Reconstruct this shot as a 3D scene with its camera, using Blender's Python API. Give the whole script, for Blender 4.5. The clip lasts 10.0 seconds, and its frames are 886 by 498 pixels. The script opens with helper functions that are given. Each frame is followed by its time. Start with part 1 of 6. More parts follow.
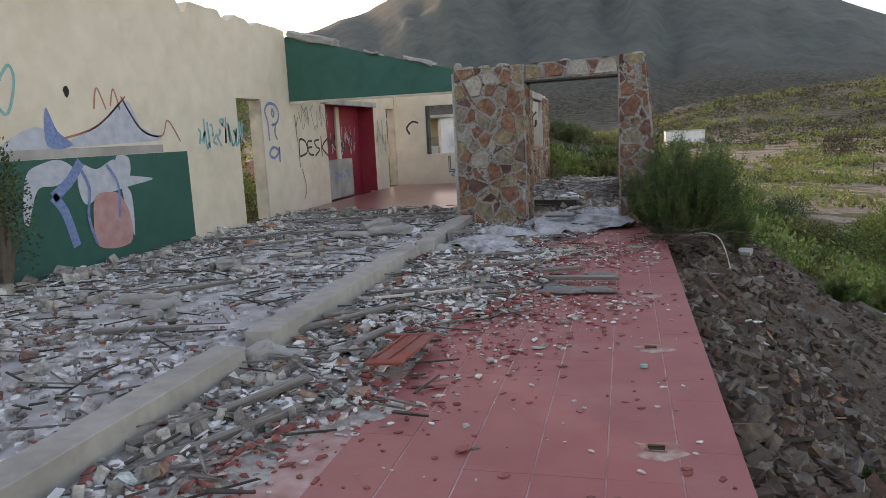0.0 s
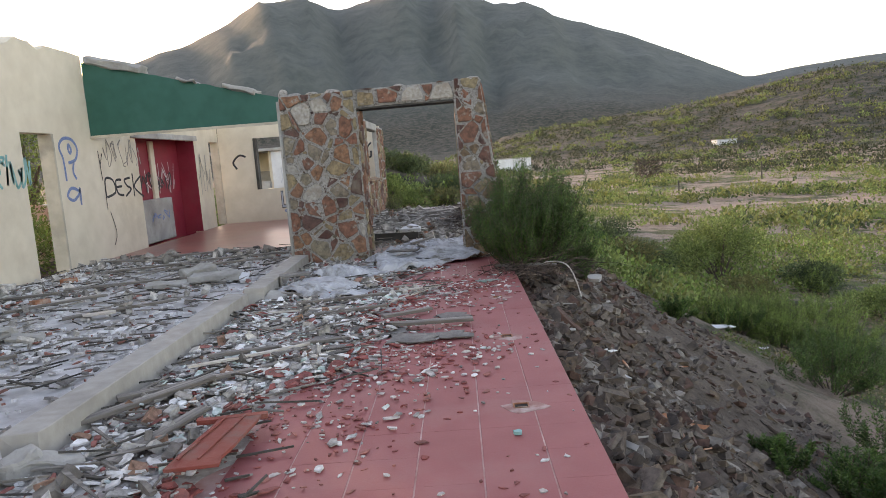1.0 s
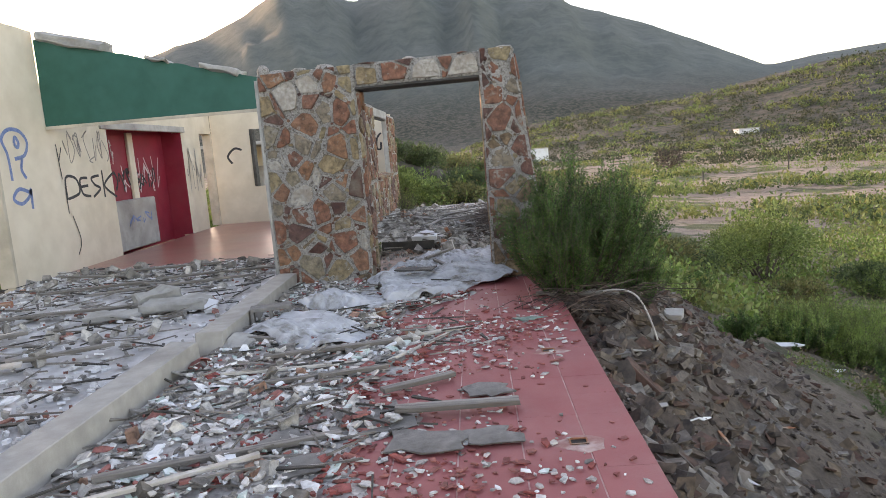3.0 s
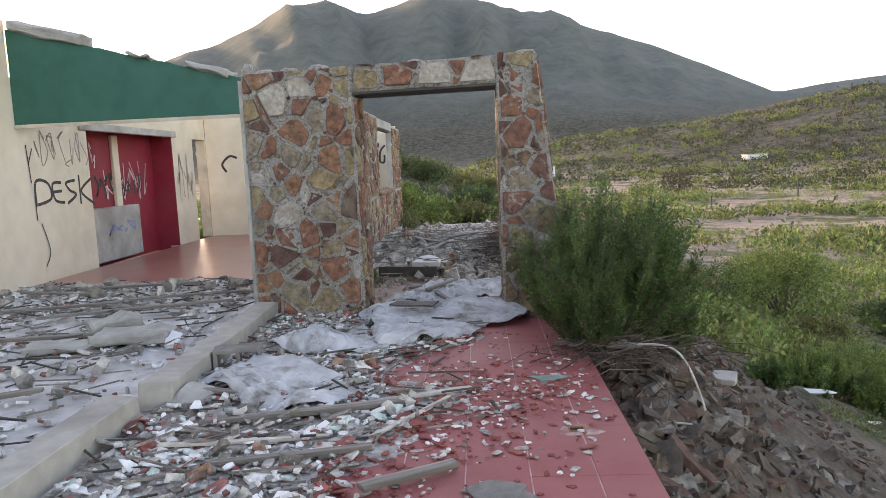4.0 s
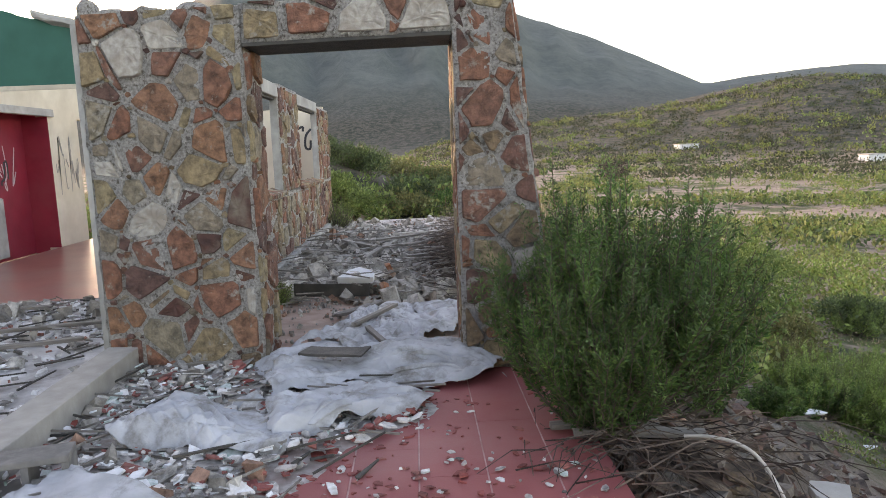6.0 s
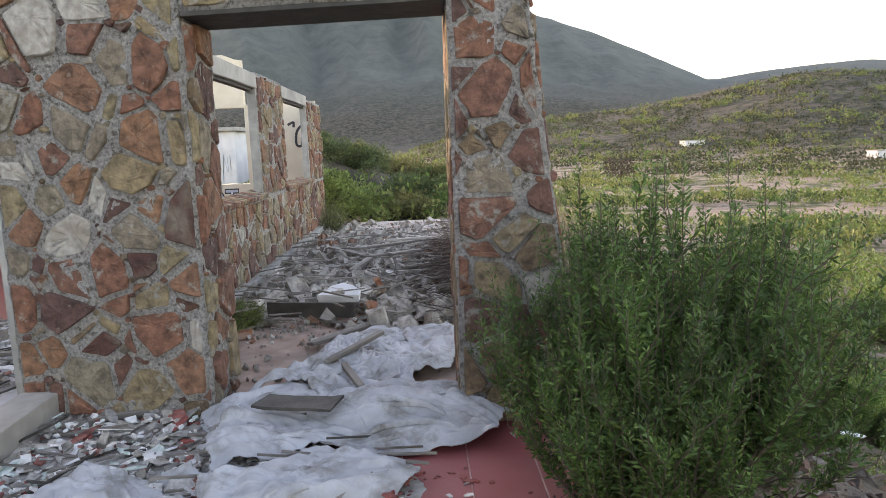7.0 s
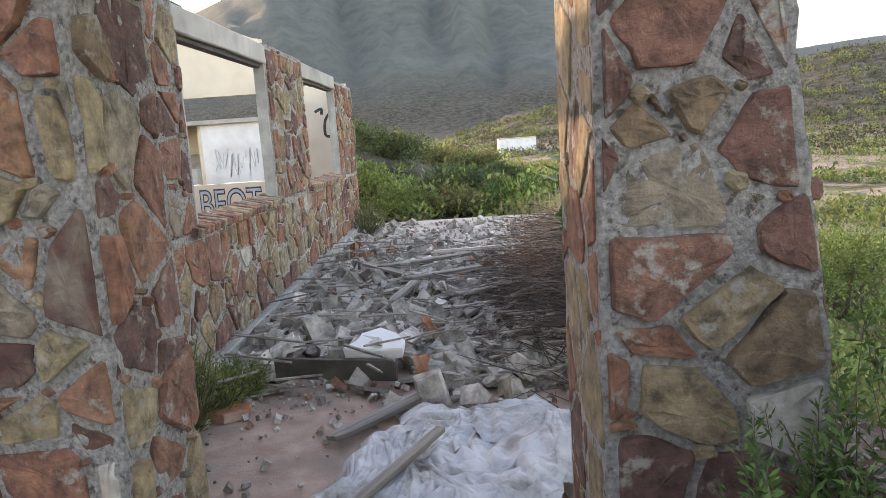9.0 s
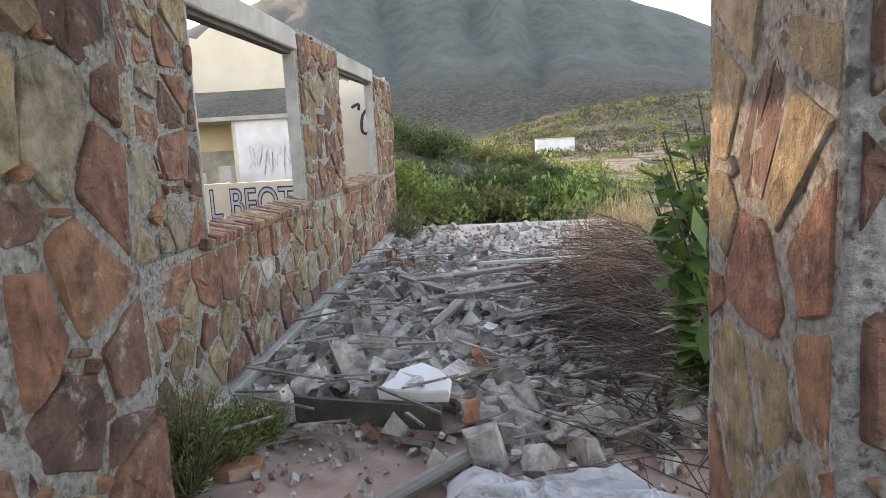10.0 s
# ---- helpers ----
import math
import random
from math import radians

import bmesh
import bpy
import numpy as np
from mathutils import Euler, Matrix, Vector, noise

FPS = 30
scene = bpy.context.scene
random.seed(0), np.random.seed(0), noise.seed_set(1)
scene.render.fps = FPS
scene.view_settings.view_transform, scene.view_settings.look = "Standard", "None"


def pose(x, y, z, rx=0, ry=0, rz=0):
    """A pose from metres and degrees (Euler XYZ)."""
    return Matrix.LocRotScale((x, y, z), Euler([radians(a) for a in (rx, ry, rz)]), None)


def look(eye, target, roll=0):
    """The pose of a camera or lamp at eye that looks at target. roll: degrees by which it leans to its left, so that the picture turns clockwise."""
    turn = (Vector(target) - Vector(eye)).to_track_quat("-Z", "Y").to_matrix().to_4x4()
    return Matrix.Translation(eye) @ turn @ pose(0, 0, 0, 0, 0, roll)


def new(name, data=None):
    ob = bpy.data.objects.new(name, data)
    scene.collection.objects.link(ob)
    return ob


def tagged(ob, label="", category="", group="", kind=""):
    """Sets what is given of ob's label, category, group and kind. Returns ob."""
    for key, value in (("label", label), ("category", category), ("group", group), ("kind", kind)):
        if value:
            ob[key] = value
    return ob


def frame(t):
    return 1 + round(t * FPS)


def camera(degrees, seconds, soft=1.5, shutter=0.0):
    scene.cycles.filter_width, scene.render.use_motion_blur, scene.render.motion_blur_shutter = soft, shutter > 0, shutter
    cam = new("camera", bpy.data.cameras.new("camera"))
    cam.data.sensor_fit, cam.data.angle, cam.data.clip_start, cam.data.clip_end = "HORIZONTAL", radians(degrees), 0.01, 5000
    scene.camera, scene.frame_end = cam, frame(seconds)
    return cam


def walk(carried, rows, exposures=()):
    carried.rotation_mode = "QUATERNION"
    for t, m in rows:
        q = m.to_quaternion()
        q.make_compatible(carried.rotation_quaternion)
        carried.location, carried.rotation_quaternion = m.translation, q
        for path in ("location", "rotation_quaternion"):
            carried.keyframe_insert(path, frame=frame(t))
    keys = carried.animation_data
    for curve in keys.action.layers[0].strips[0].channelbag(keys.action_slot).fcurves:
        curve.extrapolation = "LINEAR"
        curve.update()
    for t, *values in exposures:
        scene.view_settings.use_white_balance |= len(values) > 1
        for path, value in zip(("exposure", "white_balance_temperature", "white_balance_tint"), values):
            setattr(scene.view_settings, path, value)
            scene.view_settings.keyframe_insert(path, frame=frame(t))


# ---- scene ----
cam = camera(63.5, 10.0, soft=0.7)
METRES, EYE, TILT, LEAN, TURN = 10.8, 1.6, 0.0, 0.0, 14.5
ROWS = [
    (0.0, 0.0, 0.0, 0.0, -0.45, -9.11, 2.81),
    (0.5, 0.0035, 0.0393, -0.0009, -10.44, -8.87, 3.2),
    (1.0, 0.0105, 0.0845, -0.0027, -13.45, -7.4, 4.33),
    (1.5, 0.0209, 0.1354, 0.001, -9.96, -6.3, 3.01),
    (2.0, 0.0289, 0.1881, -0.0006, -11.93, -6.73, 3.33),
    (2.5, 0.0414, 0.2449, -0.002, -12.42, -8.3, 5.15),
    (4.0, 0.0758, 0.4059, 0.0018, -11.7, -6.82, 2.6),
    (4.5, 0.085, 0.4598, -0.0005, -12.15, -6.68, 1.78),
    (5.0, 0.0963, 0.5113, -0.0034, -15.06, -7.56, 2.61),
    (5.5, 0.1084, 0.5622, -0.0026, -15.53, -8.03, 2.43),
    (6.0, 0.1215, 0.6109, -0.0004, -16.67, -7.96, 2.28),
    (7.5, 0.1726, 0.7544, -0.0008, -15.51, -8.37, 2.49),
    (8.0, 0.1824, 0.8034, -0.0023, -10.99, -8.4, 3.24),
    (8.5, 0.1873, 0.8508, -0.0018, -8.29, -8.53, 2.23),
    (9.0, 0.1873, 0.8955, 0.0008, -13.43, -9.09, 3.74),
    (9.5, 0.1908, 0.9403, -0.0024, -12.08, -9.09, 4.22),
    (10.0, 0.1942, 0.9752, -0.0003, -10.51, -8.96, 3.01),
]
walk(cam, [(t, pose(0, 0, EYE, TILT, LEAN, TURN) @ pose(METRES * x, METRES * y, METRES * z, 90 + pitch, roll, yaw)) for t, x, y, z, yaw, pitch, roll in ROWS],
     exposures=[(0.0, 0.64, 9300, 27), (1.0, 1.08, 9300, 27), (2.5, 1.30, 9300, 27), (5.5, 1.35, 9300, 27), (8.0, 1.6, 9300, 27), (10.0, 1.68, 9300, 27)])

# ---- light ----
SUN_DIR = Vector((-0.590, 0.786, 0.190)).normalized()
world = bpy.data.worlds.new("sky")
scene.world = world
world.use_nodes = True
wt = world.node_tree
sky = wt.nodes.new("ShaderNodeTexSky")
sky.sky_type = "NISHITA"
sky.sun_disc = False
sky.sun_elevation = math.asin(SUN_DIR.z)
sky.sun_rotation = math.atan2(SUN_DIR.x, SUN_DIR.y)
sky.altitude = 1500
sky.dust_density = 2.0
wt.links.new(sky.outputs[0], wt.nodes["Background"].inputs[0])
wt.nodes["Background"].inputs[1].default_value = 0.345
sun = new("sun", bpy.data.lights.new("sun", "SUN"))
sun.data.energy, sun.data.angle, sun.data.color = 1.7, radians(0.6), (1.0, 0.86, 0.66)
sun.matrix_world = look((0, 0, 0), -SUN_DIR)
sun.location = (-30, 40, 30)


# ---- materials ----
def material(name, colours, scale=6.0, rough=0.85, bump=0.3, bump_scale=40.0, stain=None, stain_scale=0.8, metal=0.0, per="", spread=0.0, stain_edge=(0.48, 0.68), relief=0.02, stretch=None):
    """Surface with two scales of colour variation and a fine relief. per: 'object' or 'island' picks among the colours piece by piece."""
    m = bpy.data.materials.new(name)
    m.use_nodes = True
    nt = m.node_tree
    n, lk = nt.nodes, nt.links
    bsdf = n["Principled BSDF"]
    bsdf.inputs["Roughness"].default_value = rough
    bsdf.inputs["Metallic"].default_value = metal
    tc = n.new("ShaderNodeTexCoord")
    co = tc.outputs["Object"]
    if per:
        geo = n.new("ShaderNodeNewGeometry")
        co = geo.outputs["Position"]
    if stretch:
        mp = n.new("ShaderNodeMapping")
        mp.inputs["Scale"].default_value = stretch
        lk.new(co, mp.inputs["Vector"])
        co = mp.outputs[0]
    fine = n.new("ShaderNodeTexNoise")
    fine.inputs["Scale"].default_value, fine.inputs["Detail"].default_value = scale, 8
    lk.new(co, fine.inputs["Vector"])
    ramp = n.new("ShaderNodeValToRGB")
    els = ramp.color_ramp.elements
    while len(els) < len(colours):
        els.new(0.5)
    for i, c in enumerate(colours):
        els[i].position = (i + 0.5) / len(colours) if per else 0.3 + 0.4 * i / max(1, len(colours) - 1)
        els[i].color = (*c, 1)
    if per:
        ramp.color_ramp.interpolation = "LINEAR" if spread else "CONSTANT"
        for i in range(len(colours)):
            els[i].position = i / len(colours)
        if per == "object":
            info = n.new("ShaderNodeObjectInfo")
            lk.new(info.outputs["Random"], ramp.inputs[0])
        else:
            lk.new(geo.outputs["Random Per Island"], ramp.inputs[0])
    else:
        lk.new(fine.outputs["Fac"], ramp.inputs[0])
    col = ramp.outputs[0]
    if per:
        shade = n.new("ShaderNodeMix")
        shade.data_type, shade.blend_type = "RGBA", "OVERLAY"
        shade.inputs["Factor"].default_value = 0.62
        lk.new(col, shade.inputs["A"])
        wide = n.new("ShaderNodeMapRange")
        wide.inputs["From Min"].default_value, wide.inputs["From Max"].default_value = 0.33, 0.67
        lk.new(fine.outputs["Fac"], wide.inputs["Value"])
        fine.inputs["Roughness"].default_value = 0.68
        lk.new(wide.outputs[0], shade.inputs["B"])
        col = shade.outputs["Result"]
    if stain:
        big = n.new("ShaderNodeTexNoise")
        big.inputs["Scale"].default_value, big.inputs["Detail"].default_value, big.inputs["Roughness"].default_value = stain_scale, 9, 0.65
        lk.new(co, big.inputs["Vector"])
        edge = n.new("ShaderNodeMapRange")
        edge.inputs["From Min"].default_value, edge.inputs["From Max"].default_value = stain_edge
        lk.new(big.outputs["Fac"], edge.inputs["Value"])
        mix = n.new("ShaderNodeMix")
        mix.data_type = "RGBA"
        lk.new(edge.outputs[0], mix.inputs["Factor"])
        lk.new(col, mix.inputs["A"])
        mix.inputs["B"].default_value = (*stain, 1)
        col = mix.outputs["Result"]
    lk.new(col, bsdf.inputs["Base Color"])
    if bump:
        bn = n.new("ShaderNodeTexNoise")
        bn.inputs["Scale"].default_value, bn.inputs["Detail"].default_value = bump_scale, 6
        lk.new(co, bn.inputs["Vector"])
        b = n.new("ShaderNodeBump")
        b.inputs["Strength"].default_value, b.inputs["Distance"].default_value = bump, relief
        bn.inputs["Roughness"].default_value = 0.7
        lk.new(bn.outputs["Fac"], b.inputs["Height"])
        lk.new(b.outputs[0], bsdf.inputs["Normal"])
    return m


M = {}
M["plaster"] = material("cream_plaster", [(0.66, 0.575, 0.445), (0.74, 0.655, 0.52)], 3, 0.9, 0.2, 60, stain=(0.57, 0.485, 0.365), stain_scale=0.5)
M["old_plaster"] = material("stained_plaster", [(0.40, 0.35, 0.27), (0.58, 0.51, 0.40)], 3, 0.9, 0.3, 40, stain=(0.30, 0.26, 0.21), stain_scale=1.2)
M["green"] = material("green_paint", [(0.006, 0.085, 0.062), (0.010, 0.105, 0.078)], 4, 0.7, 0.1, 50, stain=(0.016, 0.11, 0.085), stain_scale=1.2)
M["red"] = material("red_paint", [(0.25, 0.012, 0.028), (0.33, 0.02, 0.04)], 3, 0.6, 0.1, 40, stain=(0.28, 0.03, 0.045), stain_scale=1.0)
M["concrete"] = material("weathered_concrete", [(0.293, 0.281, 0.256), (0.439, 0.427, 0.390)], 7, 0.9, 0.4, 45, stain=(0.232, 0.220, 0.201), stain_scale=1.5)
M["beam"] = material("cast_concrete", [(0.33, 0.31, 0.275), (0.42, 0.395, 0.355)], 9, 0.9, 0.15, 60, stain=(0.27, 0.25, 0.22), stain_scale=1.3)
M["sheet"] = material("cement_sheet", [(0.15, 0.14, 0.128), (0.25, 0.235, 0.215)], 10, 0.9, 0.6, 40, stain=(0.11, 0.10, 0.09), stain_scale=4)
M["lintel"] = material("pale_concrete", [(0.34, 0.32, 0.29), (0.48, 0.46, 0.42)], 6, 0.9, 0.4, 35, stain=(0.24, 0.22, 0.2), stain_scale=1.5)
M["mortar"] = material("grey_mortar", [(0.285, 0.264, 0.234), (0.661, 0.626, 0.581)], 55, 0.95, 1.0, 60, stain=(0.171, 0.146, 0.120), stain_scale=26.0, stain_edge=(0.53, 0.62), relief=0.06)
STONES = [(0.282, 0.205, 0.116), (0.254, 0.110, 0.069), (0.296, 0.228, 0.133), (0.130, 0.066, 0.053), (0.245, 0.110, 0.068), (0.263, 0.215, 0.151), (0.296, 0.146, 0.082), (0.278, 0.205, 0.121), (0.176, 0.083, 0.061), (0.222, 0.103, 0.069), (0.240, 0.191, 0.138), (0.259, 0.113, 0.069), (0.203, 0.136, 0.082), (0.143, 0.074, 0.057), (0.278, 0.136, 0.082)]
M["stone"] = material("field_stone", STONES, 13, 0.8, 1.0, 34, per="object", stain=(0.36, 0.325, 0.275), stain_scale=10, stain_edge=(0.575, 0.66), relief=0.03)
M["stone_far"] = material("field_stone_joined", STONES, 13, 0.8, 1.0, 34, per="island", stain=(0.36, 0.325, 0.275), stain_scale=10, stain_edge=(0.575, 0.66), relief=0.03)
M["white_stone"] = material("white_stone", [(0.24, 0.21, 0.175), (0.50, 0.465, 0.41)], 20, 0.9, 0.6, 30, stain=(0.3, 0.25, 0.2), stain_scale=4)
M["dark_stone"] = material("dark_red_stone", [(0.055, 0.025, 0.02), (0.12, 0.045, 0.032)], 12, 0.8, 0.6, 30, stain=(0.2, 0.16, 0.12), stain_scale=4)
M["joint"] = material("pale_joint", [(0.36, 0.17, 0.15), (0.56, 0.38, 0.35)], 6, 0.9, 0.3, 50)
M["tile"] = material("red_tile", [(0.285, 0.064, 0.062), (0.345, 0.092, 0.088)], 2.2, 0.62, 0.12, 60, stain=(0.33, 0.115, 0.108), stain_scale=0.9)
M["hall_tile"] = material("worn_red_tile", [(0.30, 0.10, 0.075), (0.40, 0.17, 0.13)], 1.5, 0.28, 0.08, 30, stain=(0.34, 0.19, 0.15), stain_scale=0.7)
M["dirt_floor"] = material("dusty_pink_floor", [(0.323, 0.203, 0.161), (0.519, 0.379, 0.308)], 5.0, 0.95, 0.7, 40, stain=(0.280, 0.231, 0.196), stain_scale=1.6)
# pale concrete, with the sunlight on the end slab put into its colour
M["sunlit_pale_floor"] = material("pale_concrete_painted_sun", [(0.36, 0.315, 0.275), (0.52, 0.475, 0.43)], 4.0, 0.95, 0.6, 35, stain=(0.27, 0.225, 0.19), stain_scale=1.3)
M["dust"] = material("plaster_dust", [(0.360, 0.342, 0.324), (0.702, 0.693, 0.684)], 3.5, 0.95, 0.9, 22, stain=(0.234, 0.211, 0.194), stain_scale=1.1, stain_edge=(0.55, 0.70))
M["grit"] = material("grey_grit", [(0.28, 0.26, 0.235), (0.60, 0.575, 0.545)], 14, 0.95, 1.0, 30, stain=(0.30, 0.20, 0.18), stain_scale=1.3)
M["rubble"] = material("plaster_rubble", [(0.661, 0.644, 0.616), (0.308, 0.291, 0.268), (0.800, 0.800, 0.787), (0.171, 0.154, 0.137), (0.456, 0.416, 0.370), (0.730, 0.695, 0.655), (0.308, 0.291, 0.268), (0.547, 0.530, 0.502), (0.274, 0.097, 0.080), (0.513, 0.593, 0.547), (0.228, 0.211, 0.188)], 12, 0.9, 0.4, 50, per="island")
M["room_rubble"] = material("room_plaster", [(0.66, 0.65, 0.635), (0.34, 0.32, 0.30), (0.76, 0.755, 0.745), (0.18, 0.165, 0.15), (0.52, 0.50, 0.475), (0.70, 0.685, 0.665), (0.42, 0.40, 0.375), (0.60, 0.59, 0.575), (0.30, 0.13, 0.10)], 12, 0.9, 0.4, 50, per="island")
M["chips"] = material("tile_chips", [(0.27, 0.07, 0.06), (0.50, 0.48, 0.45), (0.22, 0.06, 0.05), (0.30, 0.10, 0.08), (0.40, 0.36, 0.33), (0.24, 0.05, 0.04)], 12, 0.8, 0.3, 50, per="island")
M["blocks"] = material("broken_concrete", [(0.335, 0.309, 0.276), (0.248, 0.226, 0.198), (0.432, 0.401, 0.354), (0.302, 0.275, 0.239), (0.378, 0.355, 0.317), (0.173, 0.151, 0.130), (0.270, 0.241, 0.203), (0.324, 0.181, 0.125), (0.497, 0.469, 0.426)], 9, 0.9, 0.6, 40, per="island")
M["lump"] = material("concrete_lump", [(0.335, 0.309, 0.276), (0.248, 0.226, 0.198), (0.432, 0.401, 0.354), (0.302, 0.275, 0.239), (0.378, 0.355, 0.317), (0.216, 0.195, 0.166), (0.497, 0.469, 0.426)], 9, 0.9, 0.6, 40, per="object")
M["bank"] = material("bank_stones", [(0.106, 0.078, 0.059), (0.077, 0.055, 0.042), (0.141, 0.115, 0.094), (0.096, 0.051, 0.037), (0.115, 0.080, 0.052), (0.057, 0.043, 0.034), (0.173, 0.153, 0.131)], 9, 0.9, 0.6, 30, per="island")
M["bank_stone"] = material("bank_stone_single", [(0.106, 0.078, 0.059), (0.077, 0.055, 0.042), (0.141, 0.115, 0.094), (0.096, 0.051, 0.037), (0.115, 0.080, 0.052), (0.057, 0.043, 0.034), (0.173, 0.153, 0.131)], 9, 0.9, 0.6, 30, per="object")
M["wood"] = material("grey_wood", [(0.13, 0.115, 0.10), (0.36, 0.33, 0.295)], 30, 0.9, 0.7, 70, stain=(0.12, 0.10, 0.08), stain_scale=6, stretch=(0.06, 1, 1))
M["pale_wood"] = material("pale_wood", [(0.46, 0.41, 0.35), (0.60, 0.56, 0.50)], 10, 0.85, 0.4, 60, stain=(0.36, 0.31, 0.26), stain_scale=3)
M["dark_wood"] = material("dark_wood", [(0.028, 0.026, 0.022), (0.06, 0.055, 0.046)], 10, 0.7, 0.4, 50, stain=(0.09, 0.08, 0.068), stain_scale=3)
M["red_board"] = material("red_painted_board", [(0.25, 0.045, 0.03), (0.33, 0.075, 0.05)], 8, 0.8, 0.4, 50, stain=(0.20, 0.10, 0.08), stain_scale=4)
M["brick"] = material("fired_brick", [(0.30, 0.11, 0.055), (0.40, 0.17, 0.09)], 14, 0.9, 0.5, 60, stain=(0.42, 0.34, 0.28), stain_scale=5)
M["cloth"] = material("dirty_white_canvas", [(0.327, 0.332, 0.340), (0.544, 0.554, 0.568)], 6, 0.85, 0.4, 60, stain=(0.188, 0.174, 0.151), stain_scale=4.5, stain_edge=(0.50, 0.68))
M["white_paint"] = material("white_paint", [(0.62, 0.63, 0.64), (0.76, 0.77, 0.77)], 3, 0.85, 0.2, 40, stain=(0.55, 0.55, 0.53), stain_scale=0.8)
# near-black colour that paints the shade inside holes
M["pit_shade"] = material("painted_pit_shade", [(0.015, 0.012, 0.01), (0.03, 0.025, 0.02)], 8, 0.95, 0.2)
M["patch"] = material("pale_cement_patch", [(0.30, 0.12, 0.105), (0.42, 0.25, 0.22)], 9, 0.95, 0.4, 50, stain=(0.52, 0.42, 0.38), stain_scale=5)
M["black_spray"] = material("black_spray", [(0.02, 0.02, 0.022), (0.05, 0.05, 0.05)], 20, 0.6, 0)
M["blue_spray"] = material("blue_spray", [(0.10, 0.17, 0.36), (0.20, 0.28, 0.46)], 20, 0.6, 0)
M["teal_spray"] = material("teal_spray", [(0.08, 0.36, 0.34), (0.25, 0.45, 0.43)], 12, 0.6, 0)
M["pale_spray"] = material("pale_blue_spray", [(0.36, 0.40, 0.46), (0.52, 0.54, 0.57)], 6, 0.7, 0)
M["pink_spray"] = material("pink_spray", [(0.42, 0.20, 0.19), (0.50, 0.30, 0.28)], 6, 0.7, 0)
M["rust_spray"] = material("rust_spray", [(0.42, 0.14, 0.08), (0.48, 0.22, 0.15)], 20, 0.6, 0)
M["glass_green"] = material("green_glaze", [(0.10, 0.20, 0.16), (0.22, 0.32, 0.27)], 15, 0.5, 0.2)
M["white_spray"] = material("white_spray", [(0.55, 0.42, 0.42), (0.65, 0.56, 0.55)], 20, 0.6, 0)
M["grey_spray"] = material("grey_spray", [(0.24, 0.22, 0.20), (0.36, 0.33, 0.29)], 20, 0.6, 0)


def foliage(name, colours, rough=0.6):
    m = material(name, colours, 3, rough, 0, per="island", spread=1.0)
    b = m.node_tree.nodes["Principled BSDF"]
    b.inputs["Subsurface Weight"].default_value = 0.0
    tr = m.node_tree.nodes.new("ShaderNodeBsdfTranslucent")
    mix = m.node_tree.nodes.new("ShaderNodeMixShader")
    mix.inputs[0].default_value = 0.35
    src = b.inputs["Base Color"].links[0].from_socket
    m.node_tree.links.new(src, tr.inputs["Color"])
    m.node_tree.links.new(b.outputs[0], mix.inputs[1])
    m.node_tree.links.new(tr.outputs[0], mix.inputs[2])
    m.node_tree.links.new(mix.outputs[0], m.node_tree.nodes["Material Output"].inputs["Surface"])
    return m


M["broom"] = foliage("broom_green", [(0.042, 0.099, 0.024), (0.066, 0.141, 0.033), (0.030, 0.074, 0.018), (0.105, 0.184, 0.047)])
M["shrub"] = foliage("shrub_green", [(0.114, 0.171, 0.048), (0.152, 0.220, 0.062), (0.091, 0.133, 0.038), (0.190, 0.248, 0.076)])
M["bright"] = foliage("fresh_green", [(0.135, 0.218, 0.052), (0.177, 0.270, 0.062), (0.104, 0.177, 0.042), (0.218, 0.291, 0.083)])
M["olive"] = foliage("olive_yellow", [(0.125, 0.125, 0.04), (0.10, 0.11, 0.038), (0.16, 0.145, 0.055)])
M["dark_shrub"] = foliage("dark_green", [(0.07, 0.11, 0.04), (0.10, 0.14, 0.05), (0.055, 0.085, 0.032)])
M["plain_green"] = foliage("plain_green", [(0.172, 0.196, 0.057), (0.218, 0.230, 0.069), (0.138, 0.161, 0.052)])
M["hill_scrub"] = foliage("hill_scrub", [(0.045, 0.055, 0.024), (0.075, 0.08, 0.034), (0.03, 0.038, 0.018)])
M["yucca"] = foliage("yucca_green", [(0.26, 0.30, 0.07), (0.20, 0.25, 0.06), (0.32, 0.33, 0.10)])
M["dry"] = foliage("dry_straw", [(0.30, 0.23, 0.15), (0.22, 0.16, 0.10), (0.36, 0.29, 0.20)], 0.8)
M["twig"] = material("dry_twig", [(0.055, 0.038, 0.03), (0.10, 0.072, 0.055), (0.04, 0.028, 0.022), (0.15, 0.11, 0.085)], 9, 0.9, 0.2, per="island")
M["cane"] = material("dry_cane", [(0.20, 0.13, 0.095), (0.27, 0.19, 0.14), (0.14, 0.09, 0.07), (0.33, 0.25, 0.19)], 9, 0.9, 0.2, per="island")
M["bark"] = material("brown_bark", [(0.08, 0.06, 0.045), (0.13, 0.10, 0.075)], 15, 0.9, 0.4)


